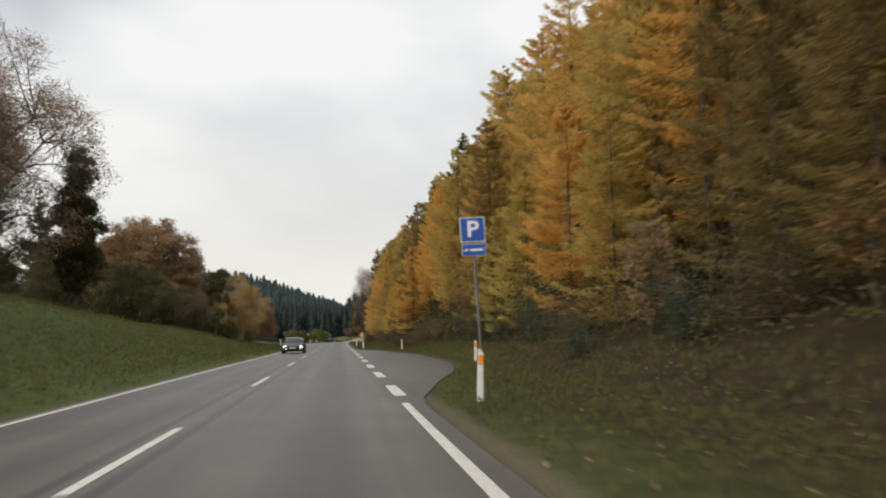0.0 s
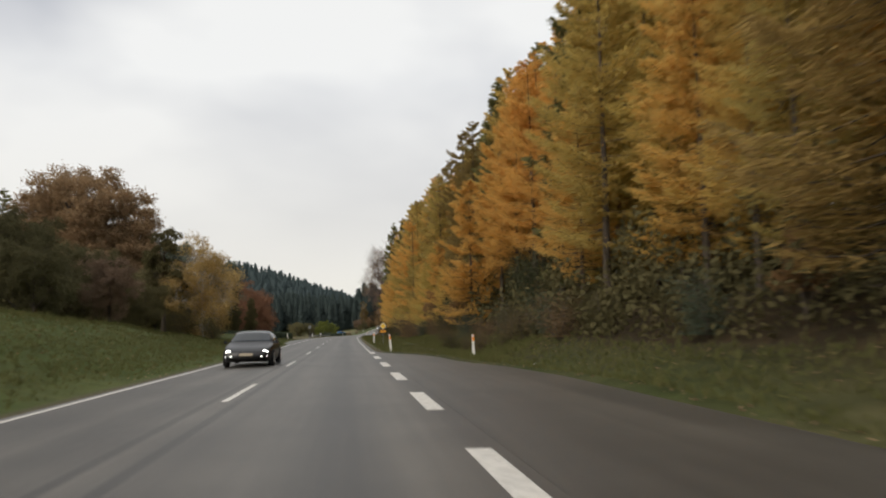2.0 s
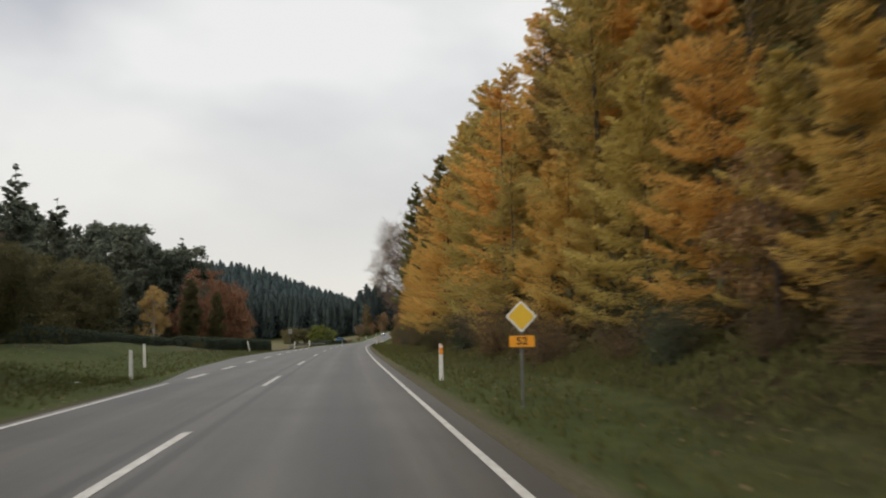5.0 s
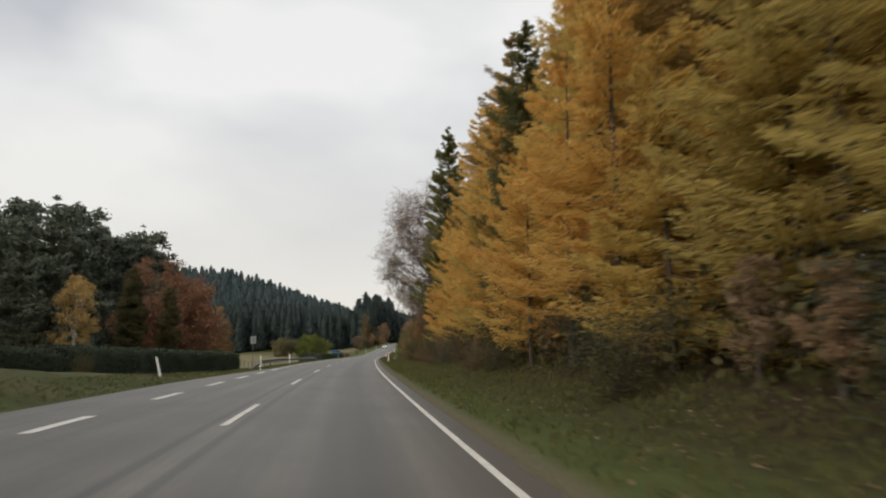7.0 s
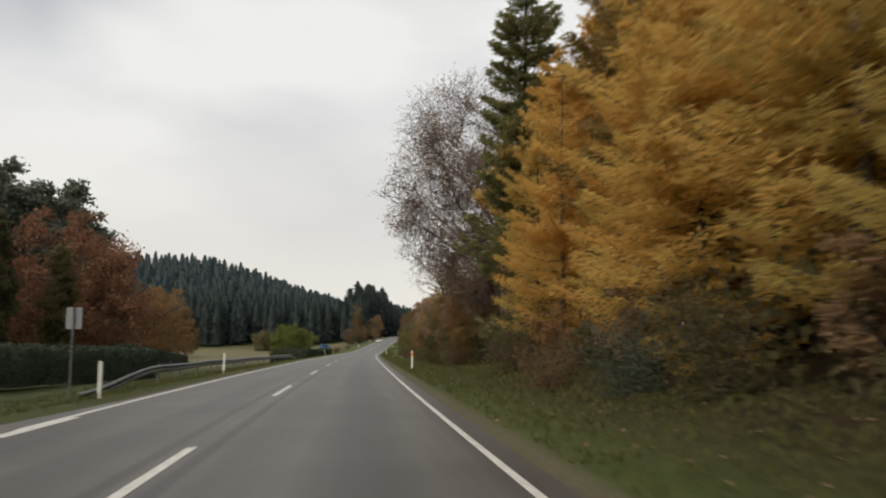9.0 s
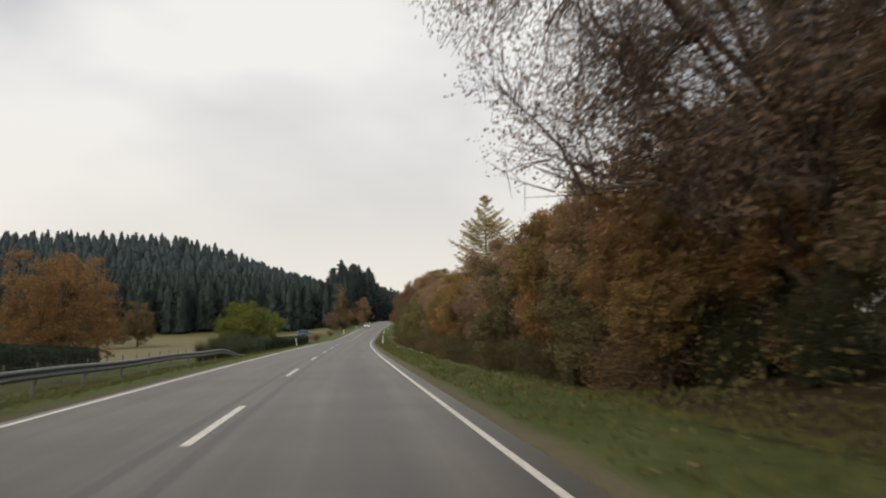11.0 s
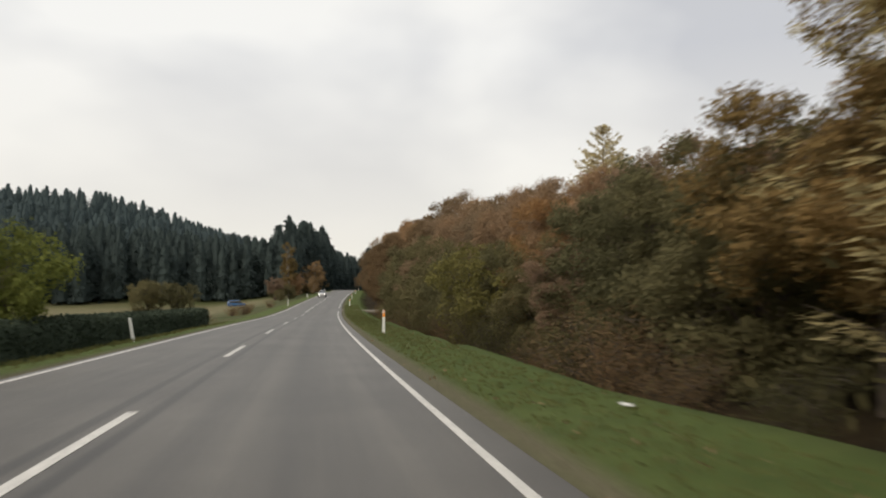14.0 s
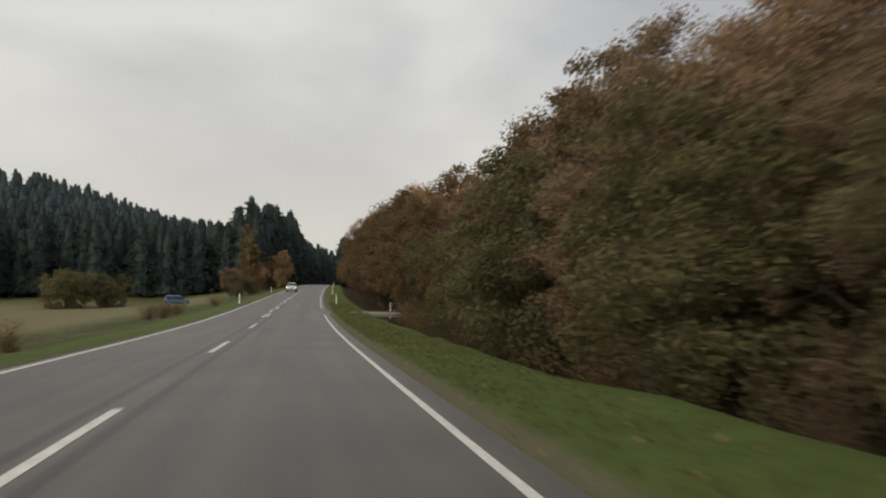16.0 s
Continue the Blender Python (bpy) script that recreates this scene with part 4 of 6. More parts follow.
for k, s, l, size in ((0, 231, 15.5, 1.0), (1, 227, 17.0, 1.1), (0, 222, 15.4, 0.95), (1, 216, 15.0, 0.9)):
    plant(OAKS[k], lie(s, l), size, spin(), group=WOOD)
WARM = broadleaf("oak_tree", "bushy oak with rusty orange-brown leaves", "tree", 84, 11, 4.4, AMBER_OAK, BARK, 46000, 0.115, 0.02, 50, 0.25, 2)
for kind, s, l, size in ((WARM, 231.5, 11.4, 0.70), (THICK[1], 229.0, 10.6, 0.62), (THICK[2], 234.0, 10.4, 0.78), (OAKS[1], 236.0, 11.9, 0.80), (THICK[1], 239.0, 11.2, 1.0),
                         (WARM, 242.5, 11.8, 0.72), (THICK[2], 246.5, 10.8, 0.95), (WARM, 249.5, 11.9, 0.70), (WARM, 273.5, 11.0, 0.64), (THICK[1], 278.5, 11.0, 0.9), (WARM, 305.0, 12.4, 0.66), (WARM, 234.5, 14.2, 0.92), (WARM, 228.5, 13.0, 0.7)):
    plant(kind, lie(s, l), size, spin(), group="thicket along the verge")
REAR = [broadleaf("oak_tree", "dull brown oak standing further back", "tree", 88 + i, 11, 4.6, (OAK, PURPLE)[i], BARK, 30000, 0.155, 0.02, 40, 0.28, 1) for i in range(2)]
LOW = "thicket along the verge"
DUSKY = broadleaf("oak_tree", "dark brown bushy oak at the far end of the thicket", "tree", 92, 11, 4.5, BROWN_BUSH, BARK, 34000, 0.14, 0.02, 44, 0.27, 1)
for s in np.arange(231, 300, 3.4):
    if s < 243:
        continue
    k = rng.choice(4, p=[0.3, 0.55, 0, 0.15] if s < 264 else [0.25, 0.2, 0.4, 0.15] if s < 288 else [0.3, 0.2, 0.05, 0.45])
    h = (11, 10, 8, 6.5)[k]
    plant((OAKS[0], THICK[0], THICK[1], THICK[2])[k], lie(s, 12.0 + rng.normal(0, 0.6)), float(np.interp(s, [230, 245, 254, 264, 275, 284, 288, 291, 297], [8.4, 8.2, 7.5, 7.4, 7.5, 8.2, 7.6, 6.8, 6.6]) * rng.uniform(0.85, 1.12)) / h, spin(), group=LOW)
for s in np.arange(233, 300, 4.4):
    plant((OAKS[1], REAR[1])[rng.integers(2)], lie(s, 17.5 + rng.normal(0, 1)), float(rng.uniform(0.82, 0.93) * np.interp(s, [230, 250, 275, 287, 300], [0.92, 0.94, 0.96, 0.88, 0.86])), spin(), group=LOW)
    plant(REAR[rng.integers(2)], lie(s + 2, 24 + rng.normal(0, 1)), float(rng.uniform(0.76, 0.86)), spin(), group=LOW)
for s in np.arange(300, 372, 3.5):
    k = rng.choice(4, p=[0.07, 0.06, 0.77, 0.10])
    h = (11, 11, 6.5, 10)[k]
    tall = float(np.interp(s, [300, 320, 330, 345, 354, 372], [5.2, 6.1, 7.1, 8.4, 7.0, 5.8]))
    plant((OAKS[0], OAKS[1], THICK[2], DUSKY if s > 330 else THICK[0])[k], lie(s, 11.4 + rng.normal(0, 0.5)), tall * float(rng.uniform(0.9, 1.06)) / h, spin(), group=LOW)
for s in np.arange(301, 372, 3.8):
    tall = float(np.interp(s, [300, 307, 315, 322, 328, 335, 345, 354, 361, 372], [8.3, 8.8, 9.5, 9.3, 10.1, 11.9, 12.9, 12.0, 9.2, 7.8]))
    plant(OAKS[rng.integers(2)] if s < 346 else DUSKY, lie(s, 14.2 + rng.normal(0, 0.6)), tall * float(rng.uniform(0.9, 1.03)) / 11, spin(), group=LOW)
for s in np.arange(302, 372, 4.6):
    tall = float(np.interp(s, [300, 305, 309, 322, 340, 352, 362, 372], [9.6, 9.6, 9.7, 10.2, 11.7, 13.8, 12.6, 10.8]))
    plant(DUSKY if s > 336 else REAR[rng.integers(2)], lie(s, 17.5 + rng.normal(0, 1)), tall * float(rng.uniform(0.82, 1.08)) / 11, spin(), group=LOW)
    plant(DUSKY if s > 330 else REAR[rng.integers(2)], lie(s + 2, 25 + rng.normal(0, 1)), tall * float(rng.uniform(0.95, 1.1)) / 11, spin(), group=LOW)
for s in np.arange(386, 640, 6.0):
    plant(DUSKY, lie(s, 12.0 + rng.normal(0, 0.8)), float(rng.uniform(1.0, 1.2)), spin(), group=LOW)
    plant((DUSKY, REAR[0])[rng.integers(2)], lie(s + 3, 20 + rng.normal(0, 1.4)), float(rng.uniform(0.92, 1.1) * np.interp(s, [386, 410, 480], [1.3, 1.4, 1.8])), spin(), group=LOW)
for s in np.arange(229, 372, 3.4):
    plant(BUSHES[0 if rng.random() < 0.7 else 2], lie(s, 9.3 + rng.normal(0, 0.35)), float(rng.uniform(0.5, 0.9)), spin(), group="bushes at the thicket's foot")
pale = conifer("larch_tree", "pale yellow larch that towers over the thicket", "tree", 91, 16.2, 5.6, 260, 240, LARCH_PALE, BARK_PALE, 0.06, 0.14, (0.30, 0.07), 0.78, 0.28)
plant(pale, lie(282.9, 14.5), 0.96, 0.0)

# left side
big = broadleaf("beech_tree", "large thinly leaved beech with brown twigs on the bank", "tree", 101, 22, 9.0, BEECH_BROWN, TWIG, 80000, 0.12, 0.04, 120, 0.21, 21, (0, 0), 0.9, 1.0, 0.3)
plant(big, lie_xy(-35.0, 80), 1.44, 0.0)
ivy = broadleaf("thuja_tree", "tall pointed dark conifer standing beside the beech", "tree", 102, 21.5, 3.0, SHADE_LEAF, BARK, 60000, 0.19, 0.0, 80, 0.42, 3, (0, 0), 0.8, 1.5, 0.0, 0.7)
plant(ivy, lie_xy(-26.4, 89), 1.0, 0.0)
pine = broadleaf("pine_tree", "dark green pine between the oak and the birch", "tree", 107, 10.5, 2.3, SHADE_LEAF, BARK, 16000, 0.16, 0.1, 26, 0.36, 4)
plant(pine, lie_xy(-14.6, 111), 1.0, 0.0)
for x, y, z in ((-52, 152, 1.0), (-48.5, 158, 1.06), (-56, 160, 1.0), (-45, 163, 0.98)):
    plant(SPRUCES[0], lie_xy(x, y), z, x, "dark spruce standing behind the old oak", "spruces behind the oak")
oak = broadleaf("oak_tree", "round old oak with brown autumn leaves", "tree", 103, 20, 9.2, PALE_OAK, BARK, 120000, 0.24, 0.0, 110, 0.24, 4, uneven=0.4)
plant(oak, lie_xy(-30.2, 137), 1.08, 0.0)
birch = broadleaf("birch_tree", "birch with golden leaves and a thin top", "tree", 104, 10.4, 3.6, BIRCH, BIRCH_BARK, 26000, 0.13, -0.12, 54, 0.32, 7, (0, 0), 0.8, 1.45, 0.55)
plant(birch, lie_xy(-11.2, 111), 1.05, 0.0)
for x, y, z, k in ((-24, 100, 0.9, 0), (-20, 92, 0.8, 2), (-33, 104, 1.1, 0), (-19, 103, 0.7, 2), (-22, 116, 0.8, 1), (-28, 122, 1.0, 0), (-19, 126, 0.8, 2), (-38, 92, 1.1, 0), (-44, 108, 1.2, 1), (-16.5, 86, 0.5, 2), (-15, 96, 0.5, 1), (-17, 118, 0.6, 2), (-24, 130, 0.8, 0), (-36, 128, 0.9, 1), (-15, 106, 0.45, 0), (-16, 132, 0.6, 2), (-21, 140, 0.7, 1)):
    plant((THICK[2], REAR[1], THICK[2])[k], lie_xy(x, y), z * (1.5 if k != 1 else 1.0), x * 1.7, "bushy dull brown and olive tree below the old oak", "trees on the bank")
beech = broadleaf("copper_beech", "broad beech with russet red leaves behind the hedge", "tree", 105, 17, 8.8, RUSSET, BARK, 38000, 0.28, 0.0, 70, 0.26, 3)
plant(beech, lie_xy(-25, 253), 1.0, 0.0)
orange_beech = broadleaf("beech_tree", "rounded beech with orange-brown leaves on the meadow", "tree", 106, 15, 6.6, AMBER_OAK, BARK, 30000, 0.22, -0.08, 60, 0.27, 3)
plant(orange_beech, lie_xy(-33, 327), 1.3, 0.0)
meadow_birch = broadleaf("birch_tree", "dull ochre birch before the spruce forest", "tree", 133, 15, 6.0, MEADOW_BROWN, BARK, 16000, 0.28, -0.05, 50, 0.28, 3)
plant(meadow_birch, lie_xy(-56, 434), 1.25, 0.0)
plant(meadow_birch, lie_xy(-49, 450), 0.9, 1.0)
plant(meadow_birch, lie_xy(-72, 440), 1.05, 2.0)
for x, y, z in ((-9.6, 107, 0.8), (-12.6, 108.5, 0.9), (-11.0, 113.5, 0.8), (-13.6, 112, 1.0)):
    plant(BUSHES[0], lie_xy(x, y), z, x, "dull olive bush round the foot of the birch", "bushes under the birch")
garden_birch = broadleaf("birch_tree", "birch with thin pale ochre leaves in front of dark firs", "tree", 107, 12.5, 3.4, BIRCH, BIRCH_BARK, 12000, 0.17, 0.03, 30, 0.30, 5, (0, 0), 0.8, 1.5)
plant(garden_birch, lie_xy(-30.5, 228), 1.08, 0.0)
green_bush = broadleaf("willow_bush", "broad yellow-green bush on the meadow's edge", "bush", 109, 6.4, 4.3, FRESH, BARK, 26000, 0.16, -0.1, 52, 0.27, 3)
plant(green_bush, lie_xy(-5.1, 303.5), 1.0, 0.0)
verge_willow = broadleaf("willow_bush", "olive-green willow bush before the thicket", "bush", 113, 4.4, 2.7, OLIVE, BARK, 15000, 0.11, -0.1, 40, 0.28, 3)
plant(verge_willow, lie(308.4, 10.3), 1.25, 1.0)
plant(pale, lie(328.7, 23.3), 0.95, 1.0)
DARK = [conifer("fir_tree", "dark green fir behind the garden hedge", "tree", 111 + i, 24, 4.4, 110, 110, DARKFIR, BARK, 0.03, 0.3, (0.8, 0.26), 0.7, 0.3) for i in range(2)]
PINES = [broadleaf("pine_tree", "dark pine with a broad ragged crown", "tree", 115 + i, 21, 6.0, DARKFIR, BARK, 17000, 0.42, 0.14, 38, 0.27, 2) for i in range(2)]
for x, y, z, k in ((-56, 287, 1.3, 0), (-53, 300, 1.35, 0), (-29, 270, 0.66, 2), (-36, 274, 1.1, 3), (-45, 268, 1.15, 2), (-52, 258, 1.2, 3), (-62, 250, 1.25, 1), (-42, 240, 0.8, 0),
                   (-36, 226, 0.62, 1), (-46, 222, 0.8, 2), (-56, 232, 1.0, 0), (-66, 262, 1.2, 2), (-34, 208, 0.55, 0), (-52, 204, 0.9, 3), (-62, 214, 1.0, 1), (-44, 190, 0.85, 2), (-70, 235, 1.1, 0), (-30, 262, 0.5, 1), (-58, 180, 1.0, 3), (-47, 168, 0.8, 0),
                   (-40, 160, 0.9, 2), (-52, 150, 1.0, 1), (-62, 140, 1.05, 0), (-40, 285, 1.15, 3), (-34, 288, 0.86, 2), (-72, 285, 1.25, 1), (-80, 260, 1.25, 2)):
    plant((*DARK, *PINES)[2 if k == 0 and x < -40 else k], lie_xy(x, y), z * (1.3 if y > 215 else 1.16), x * 0.7, group="dark trees behind the garden")
garden_maple = broadleaf("maple_tree", "round dull olive-brown maple behind the hedge", "tree", 135, 13, 5.4, OLIVE_BROWN, BARK, 30000, 0.20, 0.0, 56, 0.27, 3)
for x, y, z in ((-31, 186, 1.0), (-26, 176, 0.8), (-38, 178, 1.05)):
    plant(garden_maple, lie_xy(x, y), z, x, group="garden trees")
for x, y, z in ((-22, 240, 0.58), (-26, 236, 0.7)):
    plant(ivy, lie_xy(x, y), z, x, "narrow dark thuja in front of the copper beech", "dark trees behind the garden")
for x, y, z, k in ((-40.2, 297, 1.36, 0), (-37.7, 240.6, 1.04, 1), (-32.4, 187.5, 0.79, 0), (-37.0, 189, 0.84, 1)):
    plant(DARK[k], lie_xy(x, y), z, x, "dark fir rising above the pines", "dark trees behind the garden")
poplar = broadleaf("poplar_tree", "slender pale poplar in front of the spruce forest", "tree", 121, 17.5, 3.0, OCHRE, BIRCH_BARK, 9000, 0.3, 0.0, 44, 0.34, 5, (0, 0), 0.7, 1.25)
plant(poplar, lie_xy(13.2, 517), 1.0, 0.0)
road_birch = broadleaf("birch_tree", "dull orange birch in front of the spruce forest", "tree", 131, 8.5, 2.9, PALE_ORANGE, BIRCH_BARK, 7000, 0.24, -0.05, 36, 0.32, 4, (0, 0), 0.8, 1.3)
for x, y, z in ((25, 580, 1.25), (19, 560, 1.0), (22, 535, 0.6), (28, 600, 1.1)):
    plant(road_birch, lie_xy(x, y), z * 1.25, x, "dull orange birch in front of the spruce forest", "birches by the road")
meadow_bush = broadleaf("willow_bush", "round olive bush on the far meadow", "bush", 135, 9.0, 5.6, DULL, BARK, 12000, 0.30, -0.2, 44, 0.28, 2)
for x, y, z in ((-26.5, 505, 1.1), (-18.5, 507, 1.0)):
    plant(meadow_bush, lie_xy(x, y), z, x, group="meadow bushes")
for x, y, z in ((-60, 470, 1.3), (-75, 455, 1.4), (-90, 420, 1.5), (-66, 400, 1.2)):
    plant(THICK[2], lie_xy(x, y), z, x, "round olive bush on the far meadow", "meadow bushes")
for s in np.arange(492, 640, 5.0):
    k = rng.choice(4, p=[0.6, 0.15, 0.1, 0.15])
    plant((THICK[2], REAR[0], REAR[1], THICK[0])[k], lie(s, -12.5 - 10 * rng.random()), float(rng.uniform(0.3, 0.75)), spin(), "dull brown and olive bush beside the far road", "bushes by the far road")
for s, l, z in ((274.5, -9.6, 0.45), (277.5, -10.4, 0.5), (271, -10.2, 0.35), (283.0, -10.0, 0.5), (287.0, -9.6, 0.55), (291.0, -9.4, 0.55), (294.5, -9.2, 0.5), (268.5, -9.8, 0.4), (272.6, -9.4, 0.45), (276.0, -9.5, 0.5), (279.5, -9.5, 0.52), (281.2, -10.6, 0.5), (285.0, -10.2, 0.55)):
    plant(HOLLY if int(s) % 3 else BUSHES[1], lie(s, l), z * (0.8 if int(s) % 3 else 1.4), s, "low dark shrub at the end of the hedge", "shrubs by the hedge")
for s, l, z in ((392, -11, 0.35), (398, -13.5, 0.4), (404, -12, 0.35), (345, -9, 0.3), (352, -10, 0.25), (420, -10, 0.3)):
    plant(BUSHES[2], lie(s, l), z * 2, s, "low brown weeds beside the road", "roadside weeds")


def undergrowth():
    """Brambles and saplings between the trunks, too tangled to tell apart; leaf colour darkened for the shade there."""
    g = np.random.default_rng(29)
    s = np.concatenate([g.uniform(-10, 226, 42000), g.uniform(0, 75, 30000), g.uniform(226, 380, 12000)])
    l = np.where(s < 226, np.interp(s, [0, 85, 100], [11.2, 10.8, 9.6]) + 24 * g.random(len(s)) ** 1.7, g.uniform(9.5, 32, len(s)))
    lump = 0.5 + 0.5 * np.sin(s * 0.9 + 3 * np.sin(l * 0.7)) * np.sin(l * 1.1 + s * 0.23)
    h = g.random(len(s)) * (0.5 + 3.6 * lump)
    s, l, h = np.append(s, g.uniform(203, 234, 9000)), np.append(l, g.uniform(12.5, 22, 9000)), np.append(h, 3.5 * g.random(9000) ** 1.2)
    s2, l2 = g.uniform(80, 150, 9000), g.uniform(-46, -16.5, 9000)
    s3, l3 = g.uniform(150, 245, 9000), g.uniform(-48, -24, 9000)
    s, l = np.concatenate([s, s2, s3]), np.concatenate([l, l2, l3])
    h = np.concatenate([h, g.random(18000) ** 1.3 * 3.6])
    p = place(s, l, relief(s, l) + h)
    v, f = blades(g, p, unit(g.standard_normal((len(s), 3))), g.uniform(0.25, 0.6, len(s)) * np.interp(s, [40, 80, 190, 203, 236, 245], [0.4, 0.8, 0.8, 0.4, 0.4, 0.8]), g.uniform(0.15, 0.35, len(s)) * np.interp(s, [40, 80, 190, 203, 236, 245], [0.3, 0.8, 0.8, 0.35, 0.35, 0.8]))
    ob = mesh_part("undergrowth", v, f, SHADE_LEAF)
    return tagged(ob, "tangled brambles and saplings, darkened for shade under the trees", "undergrowth", kind="stuff")


undergrowth()


def spruce_shape(seed, tall=22.0, wide=4.2, boughs=130, tufts=32):
    """A plain spruce as one set of triangles: ragged whorls of drooping sprays."""
    g = np.random.default_rng(seed)
    h = 0.06 + 0.94 * np.sort(g.random(boughs)) ** 0.85
    at, way, ln, wd = [], [], [], []
    for q in h:
        reach = wide * min(1.0, 1.7 * (1 - q)) ** 0.52 * (1 + g.normal(0, 0.2)) + 0.3
        a = g.random() * 6.283
        out = np.array([np.cos(a), np.sin(a), 0])
        n = max(3, int(tufts * reach / wide))
        t = g.random(n) ** 0.7
        p = np.array([0, 0, q * tall]) + out * (t * reach)[:, None] + np.array([0, 0, -1]) * (0.28 * t * reach)[:, None]
        p = p + g.normal(0, 0.16, (n, 3)) * reach * (1.1 - t)[:, None]
        at.append(p)
        way.append(unit(out + g.normal(0, 0.45, (n, 3)) + np.array([0, 0, -0.25])))
        taper = 0.62 + 0.38 * min(1.0, 2.2 * (1 - q))
        ln.append(g.uniform(0.6, 1.3, n) * taper * (1.0 if tufts > 20 else 1.3))
        wd.append(g.uniform(0.3, 0.62, n) * taper * (1.0 if tufts > 20 else 1.3))
    v, f = needles(g, np.concatenate(at), np.concatenate(way), np.concatenate(ln), np.concatenate(wd))
    tv, tf = tube(np.array([[0, 0, -0.5], [0, 0, tall * 0.5], [0, 0, tall * 0.9]]), [0.24, 0.14, 0.03], 4)
    tf = np.concatenate([tf[:, [0, 1, 2]], tf[:, [0, 2, 3]]])
    # dense inner cone of shaded boughs
    rings, sides = 14, 9
    hz = np.linspace(0.05, 0.955, rings)
    ang = np.arange(sides) / sides * 2 * np.pi
    cv = np.array([[np.cos(a) * r, np.sin(a) * r, q * tall + (i % 2) * 0.4] for i, q in enumerate(hz) for a in ang for r in [0.66 * wide * min(1.0, 1.7 * (1 - q)) ** 0.52 * g.uniform(0.75, 1.08)]])
    i, j = np.meshgrid(np.arange(rings - 1), np.arange(sides), indexing="ij")
    a, b = i * sides + j, i * sides + (j + 1) % sides
    cf = np.concatenate([np.stack([a, b, b + sides], -1).reshape(-1, 3), np.stack([a, b + sides, a + sides], -1).reshape(-1, 3)])
    return gather([(v, f), (tv, tf), (cv, cf)])


def far_forest():
    """The spruce forest on the far side of the meadow and up the hill."""
    g = np.random.default_rng(17)
    shapes = [spruce_shape(200 + i) for i in range(5)]
    thin = [spruce_shape(210 + i, 22, 4.5, 64, 16) for i in range(4)]
    pieces, hill = [], []

    def spruce(x, y, h, r, kinds, wood=pieces):
        v, f = kinds[g.integers(len(kinds))]
        a = g.random() * 6.283
        c, s = np.cos(a), np.sin(a)
        w = v @ np.array([[c, s, 0], [-s, c, 0], [0, 0, 1]]) * np.array([r, r, h])
        wood.append((w + np.array(lie_xy(x, y)), f))

    # front edge along the meadow, then rows up the slope
    for row in range(16):
        depth = row * 9 + (row > 6) * (row - 6) * 14
        for x in np.arange(-260, 34, 2.5 + row * 0.22):
            y = 548 + 0.16 * (x - 15) * (x < -40) + depth + g.normal(0, 2.5)
            xx = x + g.normal(0, 1.8) + depth * 0.10 - (row * 0.6)
            s, l = along(xx, y)
            if l > -17:
                continue
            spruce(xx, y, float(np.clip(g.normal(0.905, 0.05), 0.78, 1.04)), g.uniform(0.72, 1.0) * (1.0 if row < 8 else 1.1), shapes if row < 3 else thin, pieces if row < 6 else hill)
    for x, y in ((20, 590), (24, 597), (27, 606), (15, 583), (11, 578), (30, 616), (22, 604), (17, 596), (33, 628), (28, 622)):
        spruce(x, y, g.uniform(1.15, 1.4), g.uniform(1.1, 1.4), shapes)
    for y in np.arange(600, 1000, 5):
        for l in (-11, -16, -22, -30):
            p = place(y, l + g.normal(0, 1.5))
            spruce(p[0], p[1], g.uniform(0.8, 1.15), g.uniform(0.85, 1.2), thin)
    for y in np.arange(640, 1000, 8):
        for l in (11, 17, 24, 32):
            p = place(y, l + g.normal(0, 1.5))
            spruce(p[0], p[1], g.uniform(0.7, 1.05), g.uniform(0.9, 1.2), thin)
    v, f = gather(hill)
    tagged(mesh_part("hillside_forest", v, f, HAZED_HILL), "spruce forest high on the far hillside, paled with haze tint", "forest", kind="stuff")
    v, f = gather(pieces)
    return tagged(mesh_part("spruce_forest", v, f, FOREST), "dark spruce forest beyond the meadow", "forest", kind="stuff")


far_forest()


